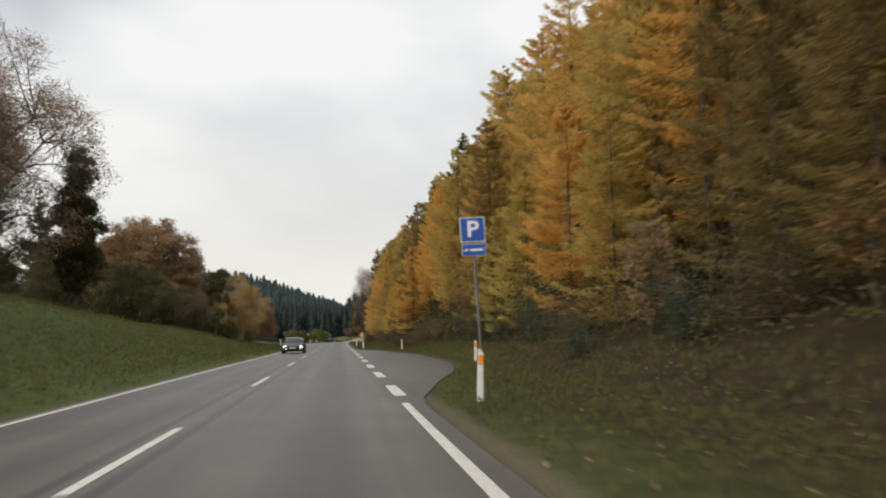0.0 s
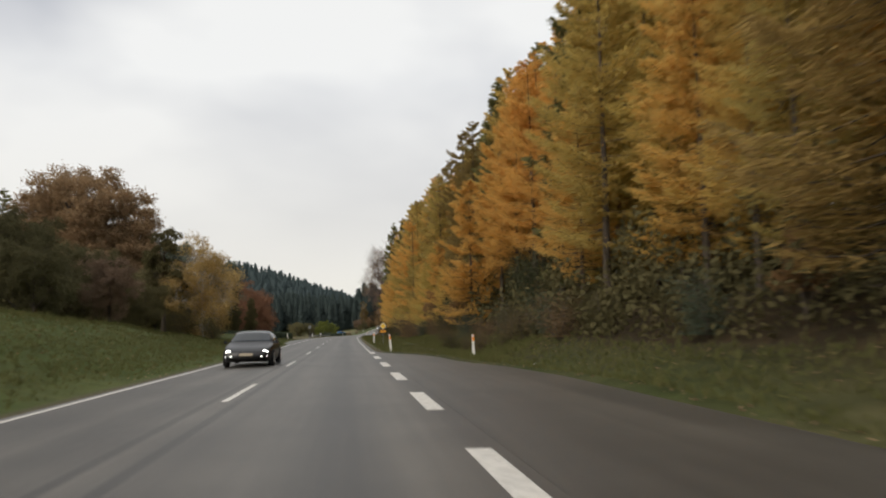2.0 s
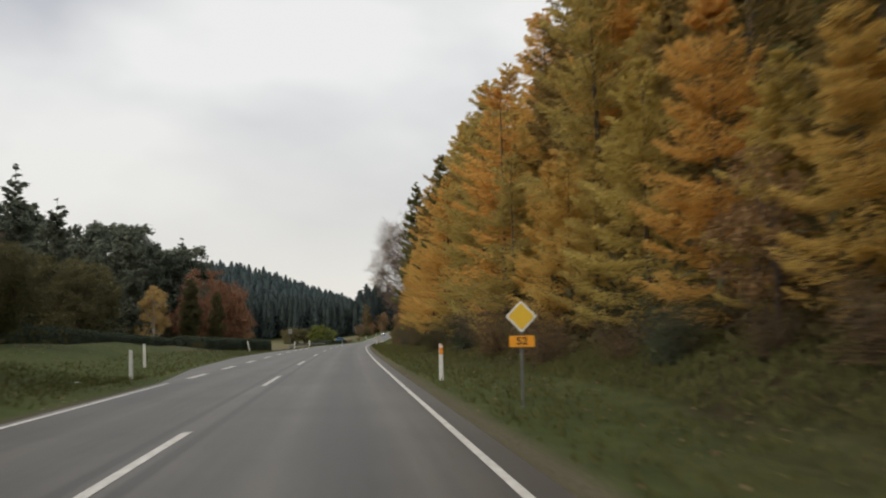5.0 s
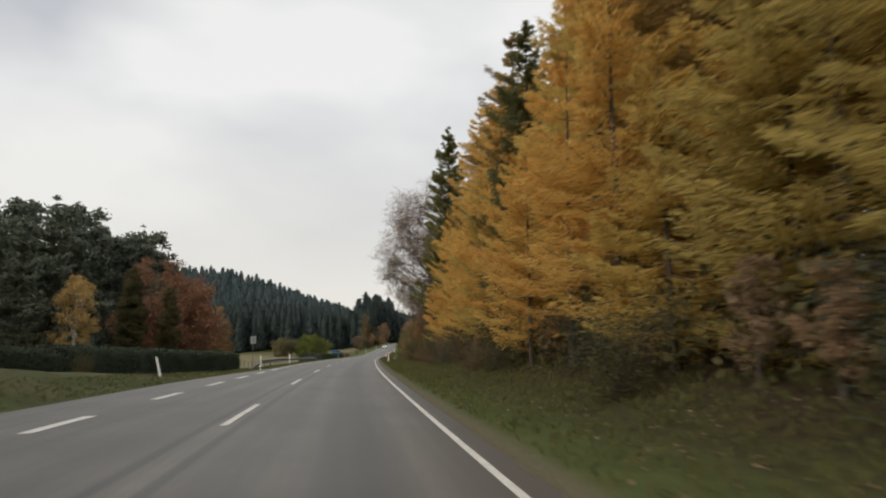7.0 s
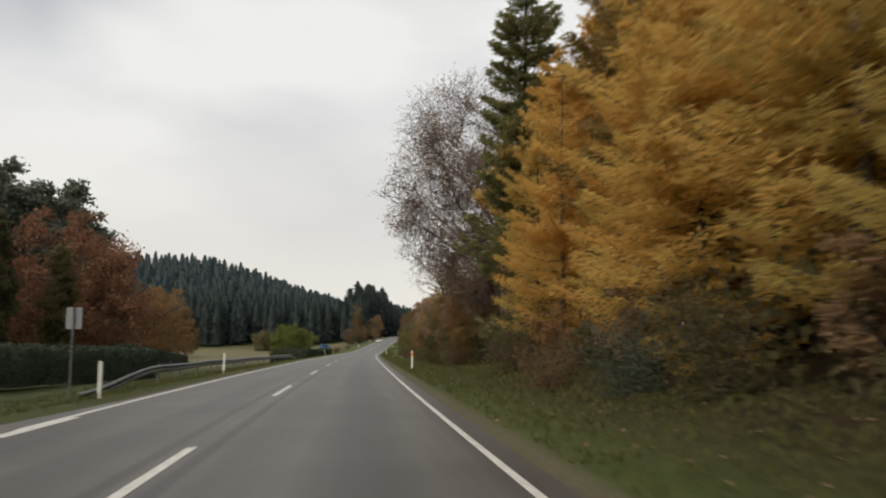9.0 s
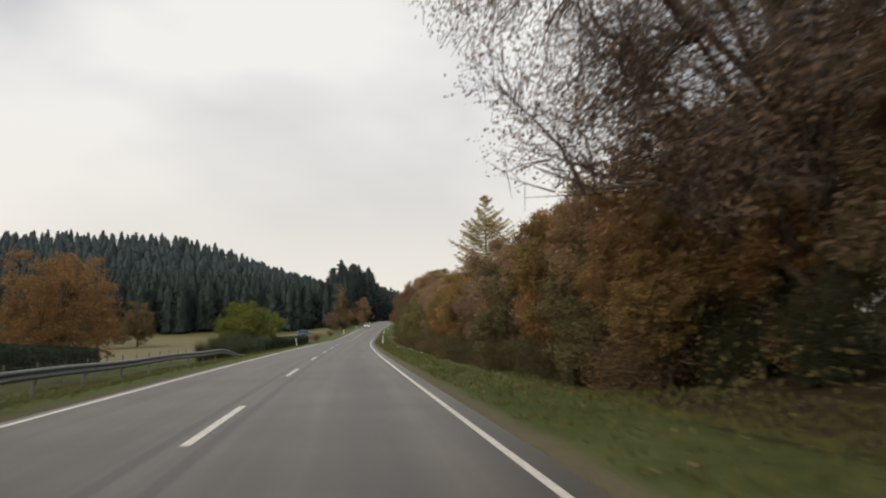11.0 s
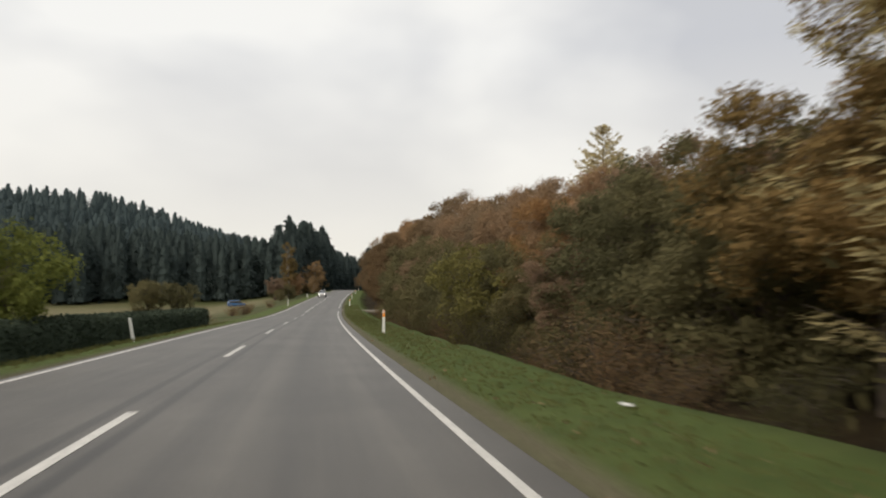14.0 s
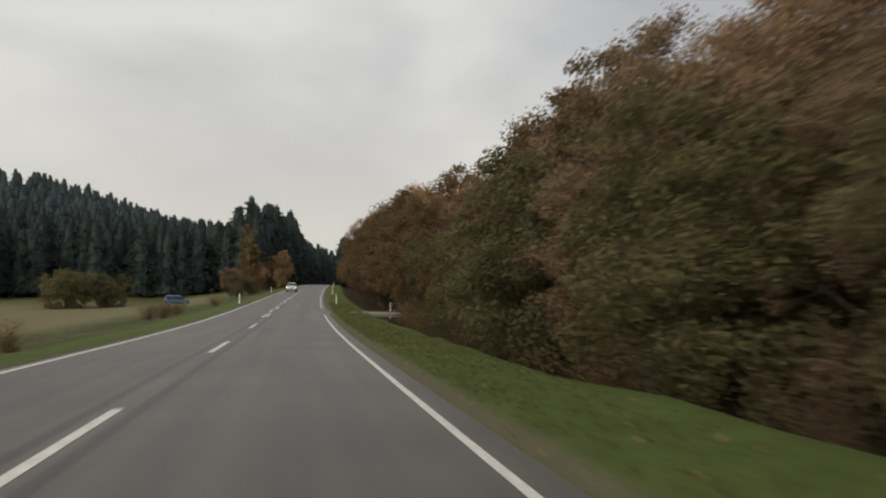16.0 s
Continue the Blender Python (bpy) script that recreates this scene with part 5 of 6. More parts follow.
def clipped_hedge(name, label, ends, height, width, seed):
    """A clipped hedge: twiggy core and a dense skin of small leaves."""
    g = np.random.default_rng(seed)
    hedge = thing(name, label, "hedge")
    a, b = Vector(ends[0]), Vector(ends[1])
    length = (b - a).length
    n = int(length / 1.2) + 1
    pts, faces = [], []
    for i in range(n + 1):
        c = a.lerp(b, i / n)
        d = (b - a).normalized()
        side = Vector((d.y, -d.x, 0))
        for u, w in ((-1, 0), (-1, 0.5), (-0.9, 0.92), (0, 1), (0.9, 0.92), (1, 0.5), (1, 0)):
            pts.append(np.array(c + side * (u * width * 0.42)) + np.array([g.normal(0, 0.05), g.normal(0, 0.05), w * height * 0.95 + g.normal(0, 0.04)]))
    for i in range(n):
        for j in range(6):
            faces.append((i * 7 + j, i * 7 + j + 1, (i + 1) * 7 + j + 1, (i + 1) * 7 + j))
    faces += [tuple(range(7)), tuple(n * 7 + j for j in range(6, -1, -1))]
    mesh_part("core", pts, faces, HEDGE, hedge, shade=True)
    m = int(length * 420)
    t, q = g.random(m), g.random(m)
    d = np.array((b - a).normalized())
    side = np.array([d[1], -d[0], 0])
    prof = np.array([(-1, 0), (-1, 0.5), (-0.9, 0.92), (0, 1), (0.9, 0.92), (1, 0.5), (1, 0)])
    k = np.minimum((q * 6).astype(int), 5)
    fr = q * 6 - k
    uw = prof[k] * (1 - fr)[:, None] + prof[k + 1] * fr[:, None]
    c = np.array(a) + np.outer(t, np.array(b - a)) + side * (uw[:, 0] * width * 0.46)[:, None] + np.array([0, 0, 1]) * (uw[:, 1] * height)[:, None]
    c = c + g.normal(0, 0.06, (m, 3))
    v, f = blades(g, c, unit(g.standard_normal((m, 3))), 0.13 * (0.6 + g.random(m)), 0.09 * (0.6 + g.random(m)))
    # the two end faces
    e = 900
    q2, w2 = g.uniform(-1, 1, e), g.random(e)
    ends2 = np.where(g.random(e) < 0.5, 0.0, 1.0)
    c2 = np.array(a) + np.outer(ends2, np.array(b - a)) + side * (q2 * width * 0.44)[:, None] + np.array([0, 0, 1]) * (w2 * height * (1 - 0.1 * np.abs(q2)))[:, None] + g.normal(0, 0.07, (e, 3))
    v2, f2 = blades(g, c2, unit(g.standard_normal((e, 3))), 0.14 * (0.6 + g.random(e)), 0.10 * (0.6 + g.random(e)))
    v, f = gather([(v, f), (v2, f2)])
    mesh_part("foliage", v, f, HEDGE, hedge)
    return hedge


clipped_hedge("garden_hedge", "long dark green clipped hedge round the garden", (lie_xy(-21.5, 140), lie_xy(-17.5, 184)), 1.7, 1.5, 5)
clipped_hedge("garden_hedge", "long dark green clipped hedge beside the bus bay", (lie_xy(-17.5, 185), lie_xy(-11.5, 228)), 2.15, 1.5, 6)
clipped_hedge("garden_hedge", "dark green hedge between garden and meadow", (lie_xy(-14.5, 233), lie_xy(-23.7, 309)), 2.6, 1.6, 9)
clipped_hedge("roadside_hedge", "low dark green clipped hedge beside the road", (lie(296, -8.8), lie(336, -7.6)), 1.38, 1.3, 8)


def grass_tufts():
    g = np.random.default_rng(23)
    spans = [(0, 235, 4.1, 8.6, 14000, 0.13), (235, 400, 4.1, 6.3, 9000, 0.05), (235, 380, 7.4, 9.0, 3500, 0.25), (0, 330, -9.5, -4.2, 14000, 0.12), (0, 120, -16, -5, 16000, 0.16), (0, 120, -20, -12, 3000, 0.32), (90, 230, 7.5, 10.5, 7000, 0.18), (4, 95, 8.6, 11.0, 1800, 0.2), (70, 115, 7.6, 10.8, 6000, 0.19), (0, 40, 6.0, 11.0, 1500, 0.16), (36, 80, 6.4, 10.6, 3500, 0.17)]
    at, way, ln, wd = [], [], [], []
    for s0, s1, l0, l1, n, h in spans:
        s, l = g.uniform(s0, s1, n), g.uniform(l0, l1, n)
        ok = ~((s > 13) & (s < 88) & (l > 0) & (l < np.array([bay_right(v) + 0.3 for v in s])))
        ok &= ~((s > 110) & (s < 188) & (l < 0) & (l > np.array([bay_left(v) - 0.3 for v in s])))
        s, l = s[ok], l[ok]
        base = place(s, l, relief(s, l) - 0.03)
        for _ in range(3):
            k = len(s)
            w = unit(g.normal(0, 0.45, (k, 3)) + np.array([0, 0, 1.0]))
            hh = h * g.uniform(0.6, 1.5, k)
            at.append(base + w * (hh / 2)[:, None] + g.normal(0, 0.04, (k, 3)) * np.array([1, 1, 0]))
            way.append(w)
            ln.append(hh)
            wd.append(np.full(k, 0.03))
    v, f = blades(g, np.concatenate(at), np.concatenate(way), np.concatenate(ln), np.concatenate(wd))
    ob = mesh_part("verge_grass", v, f, GRASS)
    return tagged(ob, "tufts of green and straw-coloured verge grass", "grass", kind="stuff")


grass_tufts()


def fallen_leaves():
    """Dry leaves and twigs scattered over the verges below the wood."""
    g = np.random.default_rng(37)
    s = np.concatenate([g.uniform(0, 235, 4500), g.uniform(235, 372, 350), g.uniform(60, 150, 2500)])
    l = np.concatenate([3.75 + 7 * g.random(4500) ** 0.6, 3.75 + 2.6 * g.random(350) ** 0.8, -4 - 12 * g.random(2500)])
    ok = ~((s > 13) & (s < 88) & (l > 0) & (l < np.array([bay_right(v) + 0.1 for v in s])))
    ok &= ~((s > 110) & (s < 188) & (l < 0) & (l > np.array([bay_left(v) - 0.1 for v in s])))
    s, l = s[ok], l[ok]
    n = len(s)
    w = unit(g.standard_normal((n, 3)) * np.array([1, 1, 0.25]))
    v, f = blades(g, place(s, l, relief(s, l) - 0.03), w, g.uniform(0.05, 0.13, n), g.uniform(0.04, 0.08, n))
    return tagged(mesh_part("fallen_leaves", v, f, OAK), "dry brown leaves scattered over the verge", "leaves", kind="stuff")


fallen_leaves()


# ---- things by the road ----
def edge_post(film, label):
    post = thing("edge_post", label, "marker post")
    bm = bmesh.new()
    box(bm, (0.12, 0.075, 1.06), (0, 0, 0.47), None, 0.018)
    for v in bm.verts:
        if v.co.z > 0.9:
            v.co.z += -0.05 * v.co.x / 0.06
        k = 1.12 - 0.16 * v.co.z
        v.co.x, v.co.y = v.co.x * k, v.co.y * k
    part("post", bm, POST_WHITE, post)
    bm = bmesh.new()
    box(bm, (0.108, 0.012, 0.20), (0, -0.040, 0.80), None, 0.003)
    part("reflector", bm, film, post, "orange reflector" if film is ORANGE else "white reflector")
    bm = bmesh.new()
    box(bm, (0.11, 0.072, 0.04), (0, 0, 0.985), None, 0.012)
    part("cap", bm, REFLECT_RED if film is ORANGE else POST_WHITE, post)
    return post


right_post = edge_post(ORANGE, "white plastic edge marker post with orange reflector")
left_post = edge_post(POST_WHITE, "white plastic edge marker post in the grass")
for i, (s, l, tilt) in enumerate(((36.4, 8.4, 1), (73.5, 7.9, -1), (86.1, 4.68, -3.0), (113.7, 4.6, 0), (210.9, 4.7, 0), (308.3, 4.9, 0), (398, 4.9, 0), (15.95, 4.9, 1), (440, 5.0, 0), (490, 5.0, 0), (560, 5.0, 0))):
    m = Matrix.Translation(lie(s, l)) @ Matrix.Rotation(-float(np.interp(s, RS, TH)), 4, "Z") @ Matrix.Rotation(radians(tilt * 1.5), 4, "Y")
    if i == 0:
        right_post.matrix_basis, ob = m, right_post
    else:
        ob = copy_thing(right_post, m)
    tagged(ob, group="edge marker posts")
for i, (s, l, tilt) in enumerate(((119.2, -5.6, -2), (127.4, -7.2, -2), (171.3, -8.4, -13), (190.6, -5.7, 0), (209.3, -5.4, 1), (307.1, -5.9, -10), (401, -5.1, 0), (450, -5.2, 0), (520, -5.2, 0))):
    m = Matrix.Translation(lie(s, l)) @ Matrix.Rotation(-float(np.interp(s, RS, TH)), 4, "Z") @ Matrix.Rotation(radians(tilt), 4, "Y")
    if i == 0:
        left_post.matrix_basis, ob = m, left_post
    else:
        ob = copy_thing(left_post, m)
    tagged(ob, group="edge marker posts")


def rounded_plate(bm, w, h, t, r, at, turn=0.0):
    """A flat plate in the x-z plane with rounded corners."""
    ring = []
    for cx, cz, a0 in ((w / 2 - r, h / 2 - r, 0), (-w / 2 + r, h / 2 - r, 90), (-w / 2 + r, -h / 2 + r, 180), (w / 2 - r, -h / 2 + r, 270)):
        for k in range(5):
            a = radians(a0 + k * 22.5)
            ring.append((cx + r * math.cos(a), cz + r * math.sin(a)))
    c, s = math.cos(turn), math.sin(turn)
    ring = [(x * c - z * s, x * s + z * c) for x, z in ring]
    front = [bm.verts.new((at[0] + x, at[1] - t / 2, at[2] + z)) for x, z in ring]
    back = [bm.verts.new((at[0] + x, at[1] + t / 2, at[2] + z)) for x, z in ring]
    bm.faces.new(front)
    bm.faces.new(back[::-1])
    n = len(ring)
    for i in range(n):
        bm.faces.new((front[i], back[i], back[(i + 1) % n], front[(i + 1) % n]))


def plate(name, parent, material, w, h, at, t=0.003, r=0.02, turn=0.0, label=""):
    bm = bmesh.new()
    rounded_plate(bm, w, h, t, r, at, turn)
    bmesh.ops.recalc_face_normals(bm, faces=bm.faces)
    return part(name, bm, material, parent, label)


def letters(name, parent, text, size, at, material, stretch=1.0):
    cu = bpy.data.curves.new(name, "FONT")
    cu.body, cu.size, cu.extrude, cu.offset = text, size, 0.002, size * 0.018
    cu.align_x, cu.align_y = "CENTER", "CENTER"
    tmp = bpy.data.objects.new(name + "_text", cu)
    scene.collection.objects.link(tmp)
    me = bpy.data.meshes.new_from_object(tmp.evaluated_get(bpy.context.evaluated_depsgraph_get()))
    bpy.data.objects.remove(tmp)
    me.transform(Matrix.Translation(at) @ Matrix.Rotation(radians(90), 4, "X") @ Matrix.Diagonal((stretch, 1, 1, 1)))
    me.materials.clear()
    me.materials.append(material)
    ob = new(name, me)
    ob.parent = parent
    return ob


def facing(s):
    return -float(np.interp(s, RS, TH))


# parking sign
sign = thing("parking_sign", "blue parking sign with small blue plate on a leaning pole", "road sign", lie_xy(5.09, 16.42), turn=facing(16))
sign.matrix_basis = sign.matrix_basis @ Matrix.Rotation(radians(-2.6), 4, "Y")
up = 3.71 - sign.location.z
bm = bmesh.new()
rod(bm, (0.0, 0.03, -0.4), (0.0, 0.03, up + 0.03), 0.028, 0.028, 10)
part("pole", bm, GALV, sign)
panel = plate("panel", sign, WHITE, 0.545, 0.545, (-0.01, 0, up - 0.27), label="blue parking panel with white rim")
plate("field", panel, BLUE, 0.51, 0.51, (-0.01, -0.004, up - 0.27), 0.004)
letters("letter", panel, "P", 0.49, (-0.01, -0.008, up - 0.275), WHITE, 1.1)
sub = plate("sub_plate", sign, WHITE, 0.53, 0.265, (0.0, 0, up - 0.715), label="small blue plate")
plate("field", sub, BLUE, 0.51, 0.245, (0.0, -0.004, up - 0.715), 0.004)
for x, w in ((-0.17, 0.07), (0.05, 0.29)):
    plate("bar", sub, WHITE, w, 0.045, (x, -0.008, up - 0.715), 0.003, 0.01)
for z in (0.13, 0.41, 0.715):
    bm = bmesh.new()
    box(bm, (0.12, 0.05, 0.03), (0.0, 0.025, up - z), None, 0.005)
    part("clamp", bm, GALV, sign)

# priority sign with the road's number
sign = thing("priority_sign", "yellow diamond priority sign over an orange route plate", "road sign", lie(105.2, 5.1), turn=facing(105))
bm = bmesh.new()
rod(bm, (0, 0.03, -0.3), (0, 0.03, 1.76), 0.026, 0.026, 10)
part("pole", bm, GALV, sign)
d = plate("diamond", sign, WHITE, 0.43, 0.43, (0, 0, 1.62), 0.003, 0.03, radians(45), "white-rimmed yellow diamond")
plate("field", d, YELLOW, 0.36, 0.36, (0, -0.004, 1.62), 0.004, 0.02, radians(45))
p = plate("route_plate", sign, BLACK, 0.51, 0.235, (0, 0, 1.155), 0.003, 0.03, label="orange plate with black number")
plate("field", p, AMBER, 0.49, 0.215, (0, -0.004, 1.155), 0.004, 0.025)
letters("number", p, "52", 0.19, (0, -0.008, 1.155), BLACK, 1.15)

# sign seen from behind at the bus bay
sign = thing("bus_stop_sign", "grey back of a sign on a thin steel pole", "road sign", lie(189.5, -6.15), turn=facing(190))
bm = bmesh.new()
rod(bm, (0, 0, -0.3), (0, 0, 2.6), 0.028, 0.028, 10)
part("pole", bm, GALV, sign)
plate("panel", sign, SIGN_BACK, 0.42, 0.60, (0, 0.035, 2.30), 0.004, 0.03)


# small shrub before the hedge
plant(BUSHES[0], lie_xy(-14.6, 181), 0.5, 0.3, "small yellowish shrub before the clipped hedge")


# guard rail
def guard_rail():
    rail = thing("guard_rail", "galvanised steel guard rail along the verge", "guard rail")
    prof = [(0.0, -0.155), (0.035, -0.14), (0.075, -0.10), (0.075, -0.055), (0.02, -0.02), (0.02, 0.02), (0.075, 0.055), (0.075, 0.10), (0.035, 0.14), (0.0, 0.155)]
    s = np.arange(192, 271, 1.0)

    def level(v):
        return 0.60 - 0.62 * smooth((202 - v) / 10) - 0.62 * smooth((v - 258) / 12)

    verts, faces = [], []
    k = len(prof)
    for v in s:
        g = float(relief(v, -6.8))
        for off in (0.0, -0.006):
            for u, w in prof:
                verts.append(place(v, -6.8 + u + off, g + level(v) + w))
    n = len(s)
    for i in range(n - 1):
        a, b = i * 2 * k, (i + 1) * 2 * k
        for j in range(k - 1):
            faces.append((a + j, b + j, b + j + 1, a + j + 1))
            faces.append((a + k + j, a + k + j + 1, b + k + j + 1, b + k + j))
        faces.append((a, a + k, b + k, b))
        faces.append((a + k - 1, b + k - 1, b + 2 * k - 1, a + 2 * k - 1))
    mesh_part("beam", verts, faces, GALV, rail, shade=True)
    bm = bmesh.new()
    box(bm, (0.06, 0.12, 1.15), (0, 0, 0.1), None, 0.008)
    first = part("post", bm, GALV, rail)
    for i, v in enumerate(np.arange(202, 261, 4.0)):
        ob = first if i == 0 else first.copy()
        if i:
            scene.collection.objects.link(ob)
        ob.matrix_basis = Matrix.Translation(lie(v, -6.92)) @ Matrix.Rotation(facing(v), 4, "Z")


guard_rail()


# field fence: thin posts and wire
def field_fence():
    fence = thing("field_fence", "thin wooden posts with wire on the meadow", "fence")
    pts = [lie(s, -13.5 - 0.05 * (s - 228)) for s in np.arange(228, 296, 4.5)]
    bm = bmesh.new()
    rod(bm, (0, 0, -0.2), (0, 0, 1.1), 0.05, 0.045, 7)
    first = part("post", bm, TIMBER, fence)
    for i, p in enumerate(pts):
        ob = first if i == 0 else first.copy()
        if i:
            scene.collection.objects.link(ob)
        ob.matrix_basis = Matrix.Translation(p)
    for z in (0.5, 0.95):
        v, f = tube(np.array([np.array(p) + (0, 0, z) for p in pts]), np.full(len(pts), 0.008), 4)
        mesh_part("wire", v, f, GALV, fence)


field_fence()


# gate at the side track
def farm_gate():
    gate = thing("farm_gate", "weathered pale wooden gate beside the track", "gate", lie(389.5, 10.3), turn=radians(55))
    pale_wood = plain("pale_wood", (0.42, 0.39, 0.34), 0.8, 0, 0.25, 7, 0.3)
    for x in (-1.5, 1.5):
        bm = bmesh.new()
        box(bm, (0.14, 0.14, 1.6), (x, 0, 0.55), None, 0.015)
        part("post", bm, pale_wood, gate)
    for z in (0.35, 0.65, 0.95, 1.2):
        bm = bmesh.new()
        box(bm, (2.86, 0.04, 0.10), (0, 0.02, z), None, 0.01)
        part("bar", bm, pale_wood, gate)
    bm = bmesh.new()
    box(bm, (2.9, 0.035, 0.09), (0, -0.025, 0.78), Matrix.Rotation(radians(-17), 4, "Y"), 0.01)
    part("brace", bm, pale_wood, gate)


farm_gate()


# ---- vehicles ----
def glassy(name):
    m, t, b = shader(name)
    b.inputs["Base Color"].default_value = (0.02, 0.025, 0.03, 1)
    b.inputs["Roughness"].default_value = 0.08
    return m


CAR_GLASS = glassy("car_glass")


def glow(name, color, strength):
    m, t, b = shader(name)
    b.inputs["Base Color"].default_value = (*color, 1)
    b.inputs["Emission Color"].default_value = (*color, 1)
    b.inputs["Emission Strength"].default_value = strength
    return m


PLATE = plain("plate_film", (0.42, 0.36, 0.27), 0.5, 0, 0.05, 3, 0)
HEADLIGHT = glow("lit_headlamp", (1.0, 0.97, 0.9), 4.0)
LAMP_GLASS = plain("lamp_glass", (0.6, 0.6, 0.6), 0.15, 0, 0.05, 3, 0)


def car(name, label, color, length, width, height, top, belt, cabin, wheel_r, axles, lit, rough=0.25):
    """A car whose nose points along +y. top, belt: heights of the centre line and the shoulder as fractions (along, up);
    cabin: where the windscreen starts and ends and the rear window starts and ends."""
    ob = thing(name, label, "car")
    m, t, b = shader(name + "_paint")
    f = speckle(t, 3.0)
    t.links.new(ramp(t, f, [(0.3, tuple(c * 0.9 for c in color)), (0.7, color)]), b.inputs["Base Color"])
    b.inputs["Roughness"].default_value, b.inputs["Coat Weight"].default_value = rough, 0.15
    a = np.sort(np.concatenate([np.linspace(0, 1, 41), cabin]))
    ta, tu = np.array(top).T
    ba, bu = np.array(belt).T
    fine = np.linspace(0, 1, 401)
    soft = np.ones(21) / 21

    def eased(xs, ys):
        v = np.interp(fine, xs, ys)
        return np.interp(a, fine, np.convolve(np.pad(v, 10, "edge"), soft, "valid"))

    zt, zb = eased(ta, tu) * height, eased(ba, bu) * height
    zt = np.maximum(zt, zb + 0.02)
    nose = np.abs(2 * a - 1)
    hw = width / 2 * (1 - 0.17 * nose ** 6 - 0.05 * nose ** 2)
    zs = height * (0.14 + 0.10 * nose ** 10)
    k = np.clip((zt - zb) / (0.36 * height), 0, 1)
    roof = hw * (0.88 - 0.18 * k)
    arch = 0.05 * k * height
    rings = []
    for i in range(len(a)):
        h, r, z0, z1, z2 = hw[i], roof[i], zs[i], zb[i], zt[i]
        half = [(0.80 * h, z0), (0.95 * h, z0 + 0.05), (h, z0 + 0.45 * (z1 - z0)), (0.992 * h, z1 - 0.10), (0.955 * h, z1),
                (r + 0.05 * (h - r), z2 - arch[i] - 0.012), (0.93 * r, z2 - arch[i] * 0.35 - 0.008), (0.5 * r, z2 - 0.004)]
        ring = half + [(0.0, z2)] + [(-x, z) for x, z in half[::-1]]
        rings.append([Vector((x, length * (0.5 - a[i]), z)) for x, z in ring])
    n = len(rings[0])

    def surface(name, chosen, material, proud, label=""):
        """A shell of the chosen faces (station, lane), a little proud of the body."""
        bm = bmesh.new()
        made = {}

        def at(i, j):
            if (i, j) not in made:
                p = rings[i][j]
                mid = Vector((0, p.y * 0.8, height * 0.42))
                made[i, j] = bm.verts.new(p + (p - mid).normalized() * proud)
            return made[i, j]

        for i, j in chosen:
            bm.faces.new((at(i, j), at(i, (j + 1) % n), at(i + 1, (j + 1) % n), at(i + 1, j)))
        if proud:
            ext = bmesh.ops.extrude_face_region(bm, geom=bm.faces[:])
            for v in {v for v in ext["geom"] if isinstance(v, bmesh.types.BMVert)}:
                v.co -= (v.co - Vector((0, v.co.y * 0.8, height * 0.42))).normalized() * 0.012
        else:
            bm.faces.new([made[0, j] for j in range(n)])
            bm.faces.new([made[len(a) - 1, j] for j in range(n - 1, -1, -1)])
        bmesh.ops.recalc_face_normals(bm, faces=bm.faces)
        for q in bm.faces:
            q.smooth = True
        return part(name, bm, material, ob, label)

    spans = range(len(a) - 1)
    mid_a = (a[1:] + a[:-1]) / 2
    surface("body", [(i, j) for i in spans for j in range(n)], m, 0.0)
    c0, c1, c2, c3 = cabin
    surface("windscreen", [(i, j) for i in spans if c0 + 0.02 < mid_a[i] < c1 - 0.01 for j in range(5, n - 6)], CAR_GLASS, 0.006)
    surface("rear_window", [(i, j) for i in spans if c2 + 0.01 < mid_a[i] < c3 - 0.02 for j in range(5, n - 6)], CAR_GLASS, 0.006)
    split = (c1 + c2) / 2 + 0.04
    for lane in (4, n - 6):
        band = [i for i in spans if c0 + 0.06 < mid_a[i] < c3 - 0.05]
        cut = min(band, key=lambda i: abs(mid_a[i] - split))
        surface("side_window", [(i, lane) for i in band if i < cut], CAR_GLASS, 0.006)
        surface("side_window", [(i, lane) for i in band if i > cut], CAR_GLASS, 0.006)
        surface("pillar", [(cut, lane)], TRIM, 0.007)
    for ya in axles:
        for sx in (-1, 1):
            c = Vector((sx * (width / 2 - 0.09), length * (0.5 - ya), wheel_r))
            bm = bmesh.new()
            rod(bm, c - Vector((0.10, 0, 0)), c + Vector((0.10, 0, 0)), wheel_r, None, 24)
            bmesh.ops.bevel(bm, geom=[e for e in bm.edges if len(e.link_faces) == 2 and e.calc_face_angle() > 1], offset=0.03, segments=2, affect="EDGES")
            wheel = part("wheel", bm, TYRE, ob)
            bm = bmesh.new()
            rod(bm, c + Vector((sx * 0.095, 0, 0)), c + Vector((sx * 0.112, 0, 0)), wheel_r * 0.68, wheel_r * 0.5, 16)
            part("rim", bm, RIM, wheel)
    zn = float(np.interp(0.03, a, zb))
    for sx in (-1, 1):
        bm = bmesh.new()
        bmesh.ops.create_uvsphere(bm, u_segments=14, v_segments=10, radius=1.0, matrix=Matrix.Translation((sx * width * 0.355, length * 0.462, zn - 0.03)) @ Matrix.Rotation(radians(sx * -22), 4, "Z") @ Matrix.Diagonal((0.14, 0.10, 0.075, 1)))
        part("headlight", bm, HEADLIGHT if lit else LAMP_GLASS, ob)
        bm = bmesh.new()
        box(bm, (0.17, 0.09, 0.12), (sx * (width / 2 + 0.05), length * (0.5 - c0) - 0.22, float(np.interp(c0 + 0.05, a, zb)) + 0.07), None, 0.035)
        part("mirror", bm, m, ob)
        bm = bmesh.new()
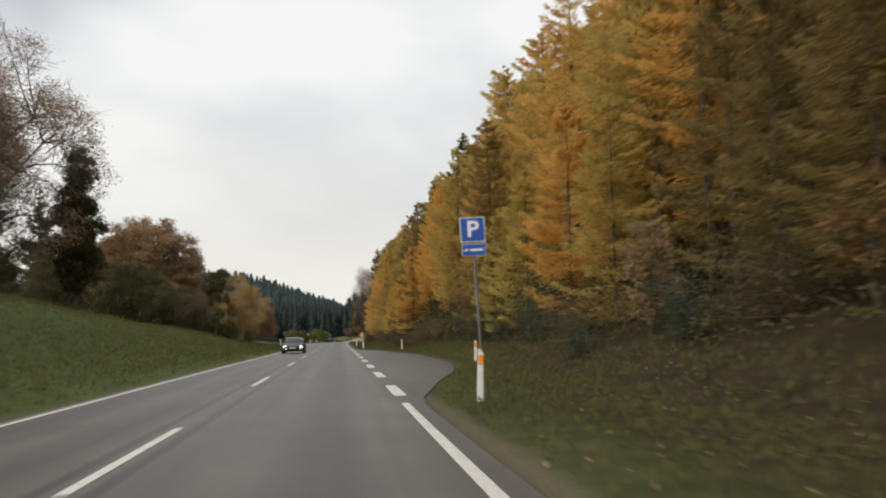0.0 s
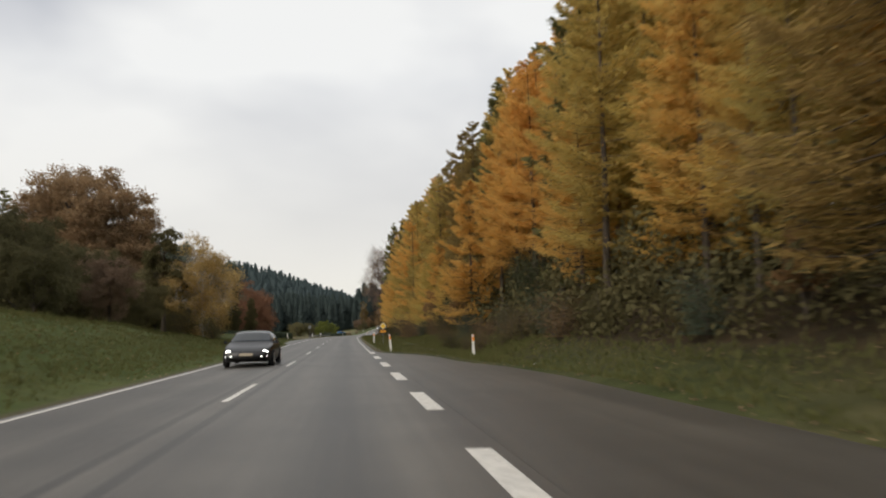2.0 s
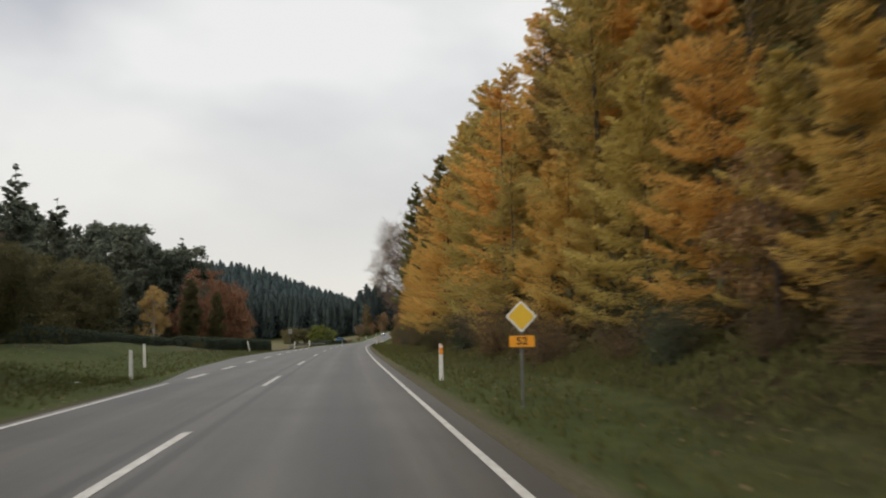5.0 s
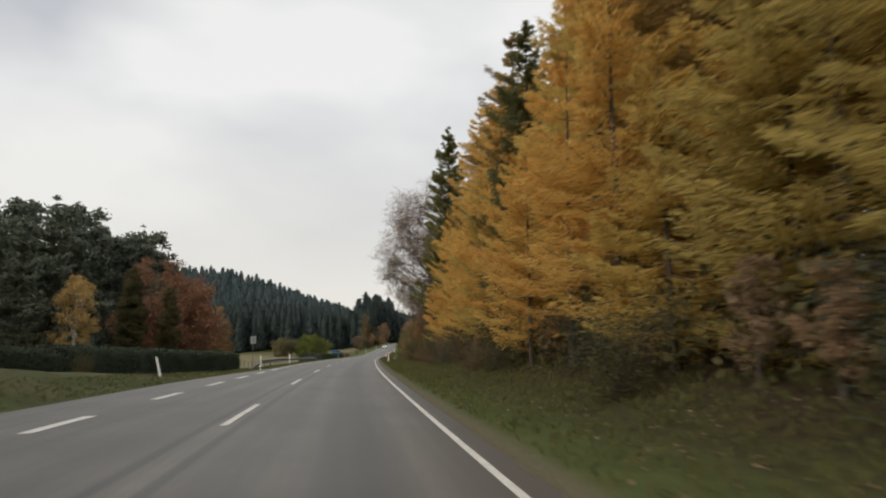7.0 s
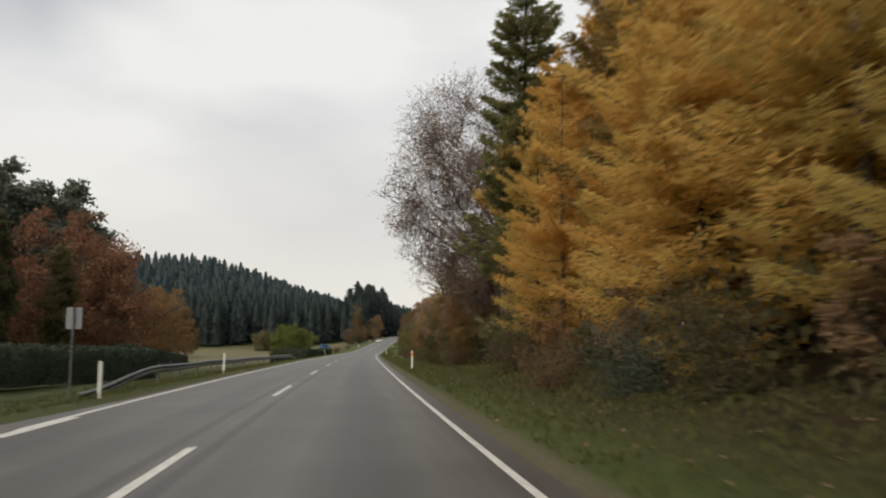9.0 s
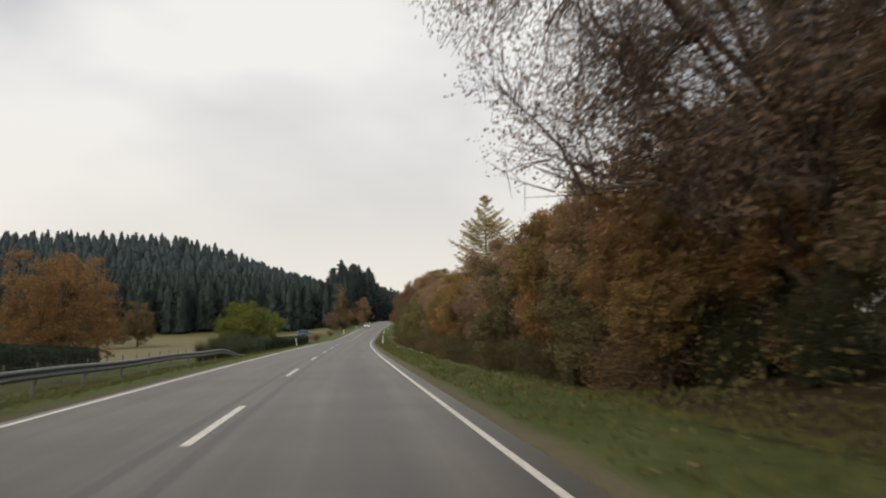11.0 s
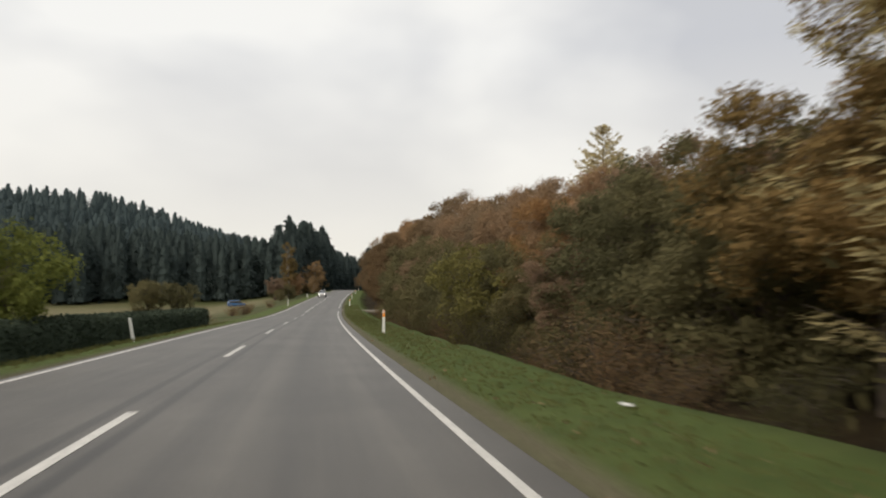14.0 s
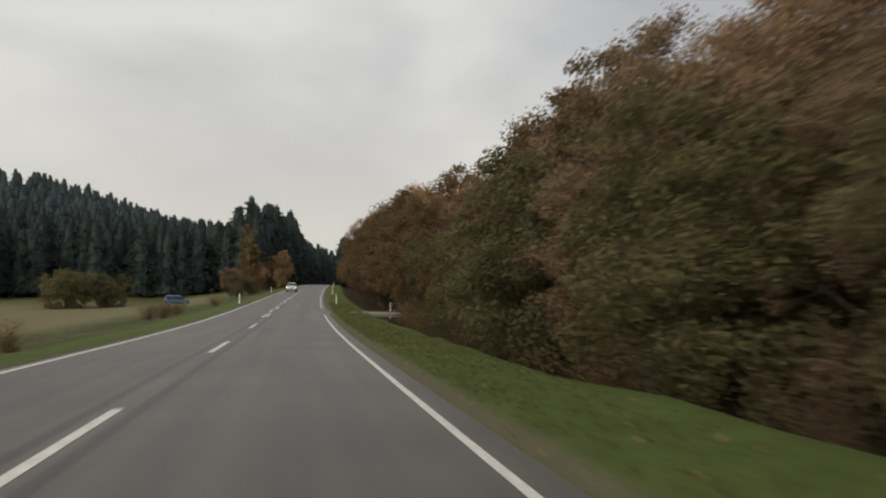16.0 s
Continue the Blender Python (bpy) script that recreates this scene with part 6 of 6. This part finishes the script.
        box(bm, (0.28, 0.06, 0.10), (sx * width * 0.33, -length * 0.485, float(np.interp(0.97, a, zb)) - 0.10), Matrix.Rotation(radians(sx * 12), 4, "Z"), 0.02)
        part("tail_light", bm, REFLECT_RED, ob)
    bm = bmesh.new()
    box(bm, (width * 0.66, 0.08, height * 0.13), (0, length * 0.475, height * 0.27), None, 0.03)
    part("grille", bm, TRIM, ob)
    bm = bmesh.new()
    box(bm, (0.5, 0.02, 0.11), (0, length * 0.518, height * 0.36), None, 0.006)
    part("number_plate", bm, PLATE, ob, "plain pale number plate")
    if lit:
        for sx in (-1, 1):
            bm = bmesh.new()
            box(bm, (0.24, 0.05, 0.045), (sx * width * 0.345, length * 0.492, height * 0.31), Matrix.Rotation(radians(sx * -14), 4, "Z"), 0.01)
            part("running_light", bm, HEADLIGHT, ob)
    return ob


HATCH = [(0.0, 0.46), (0.04, 0.56), (0.24, 0.66), (0.42, 0.97), (0.60, 1.0), (0.82, 0.95), (0.96, 0.66), (1.0, 0.60)]
HATCH_BELT = [(0.0, 0.40), (0.05, 0.53), (0.24, 0.60), (0.60, 0.63), (0.95, 0.64), (1.0, 0.56)]
SPORT = [(0.0, 0.40), (0.04, 0.50), (0.14, 0.58), (0.28, 0.66), (0.45, 0.97), (0.57, 1.0), (0.76, 0.90), (0.95, 0.70), (1.0, 0.62)]
SPORT_BELT = [(0.0, 0.34), (0.03, 0.47), (0.12, 0.56), (0.28, 0.62), (0.60, 0.64), (0.80, 0.68), (0.95, 0.66), (1.0, 0.56)]
VAN = [(0.0, 0.42), (0.04, 0.52), (0.20, 0.60), (0.36, 0.97), (0.60, 1.0), (0.95, 0.97), (0.99, 0.62), (1.0, 0.56)]
VAN_BELT = [(0.0, 0.36), (0.04, 0.48), (0.20, 0.55), (0.60, 0.57), (0.98, 0.58), (1.0, 0.52)]


def drive(ob, s, l, turn=0.0):
    ob.matrix_basis = Matrix.Translation(Vector(place(s, l, -CAMBER * abs(l)))) @ Matrix.Rotation(facing(s) + turn, 4, "Z")


drive(car("dark_car", "dark oncoming car with lit headlights", (0.007, 0.007, 0.009), 4.95, 1.93, 1.42, SPORT, SPORT_BELT, (0.27, 0.45, 0.66, 0.90), 0.34, (0.19, 0.79), True, 0.4), 70.3, -1.95, math.pi)
drive(car("white_car", "white oncoming hatchback with lit headlights", (0.50, 0.51, 0.51), 4.2, 1.76, 1.55, HATCH, HATCH_BELT, (0.24, 0.42, 0.80, 0.95), 0.31, (0.19, 0.80), True), 452, -1.9, math.pi)
blue_car = car("blue_car", "bright blue compact van on the side road", (0.03, 0.13, 0.32), 4.4, 1.8, 1.75, VAN, VAN_BELT, (0.20, 0.36, 0.94, 0.985), 0.31, (0.19, 0.80), False)
spot = lie_xy(-0.5, 466)
blue_car.matrix_basis = Matrix.Translation(spot) @ Matrix.Rotation(radians(-80), 4, "Z")


def paper_scrap():
    """A crumpled piece of litter."""
    g = random.Random(3)
    scrap = thing("paper_scrap", "small crumpled white litter on the grass verge", "litter")
    bm = bmesh.new()
    bmesh.ops.create_grid(bm, x_segments=5, y_segments=4, size=0.11)
    for v in bm.verts:
        v.co.z = 0.05 + g.uniform(-0.035, 0.035)
        v.co.x += g.uniform(-0.02, 0.02)
    ext = bmesh.ops.extrude_face_region(bm, geom=bm.faces[:])
    bmesh.ops.translate(bm, vec=(0, 0, 0.004), verts=[e for e in ext["geom"] if isinstance(e, bmesh.types.BMVert)])
    bmesh.ops.recalc_face_normals(bm, faces=bm.faces)
    part("sheet", bm, WHITE, scrap)
    return scrap


scrap = paper_scrap()
for s, l, turn in ((281.8, 5.8, 0.4), (261.6, 6.4, 1.9), (64.9, 8.7, 0.9), (115.6, -6.2, 2.5)):
    plant(scrap, lie(s, l), 0.65, turn, group="litter on the verges")
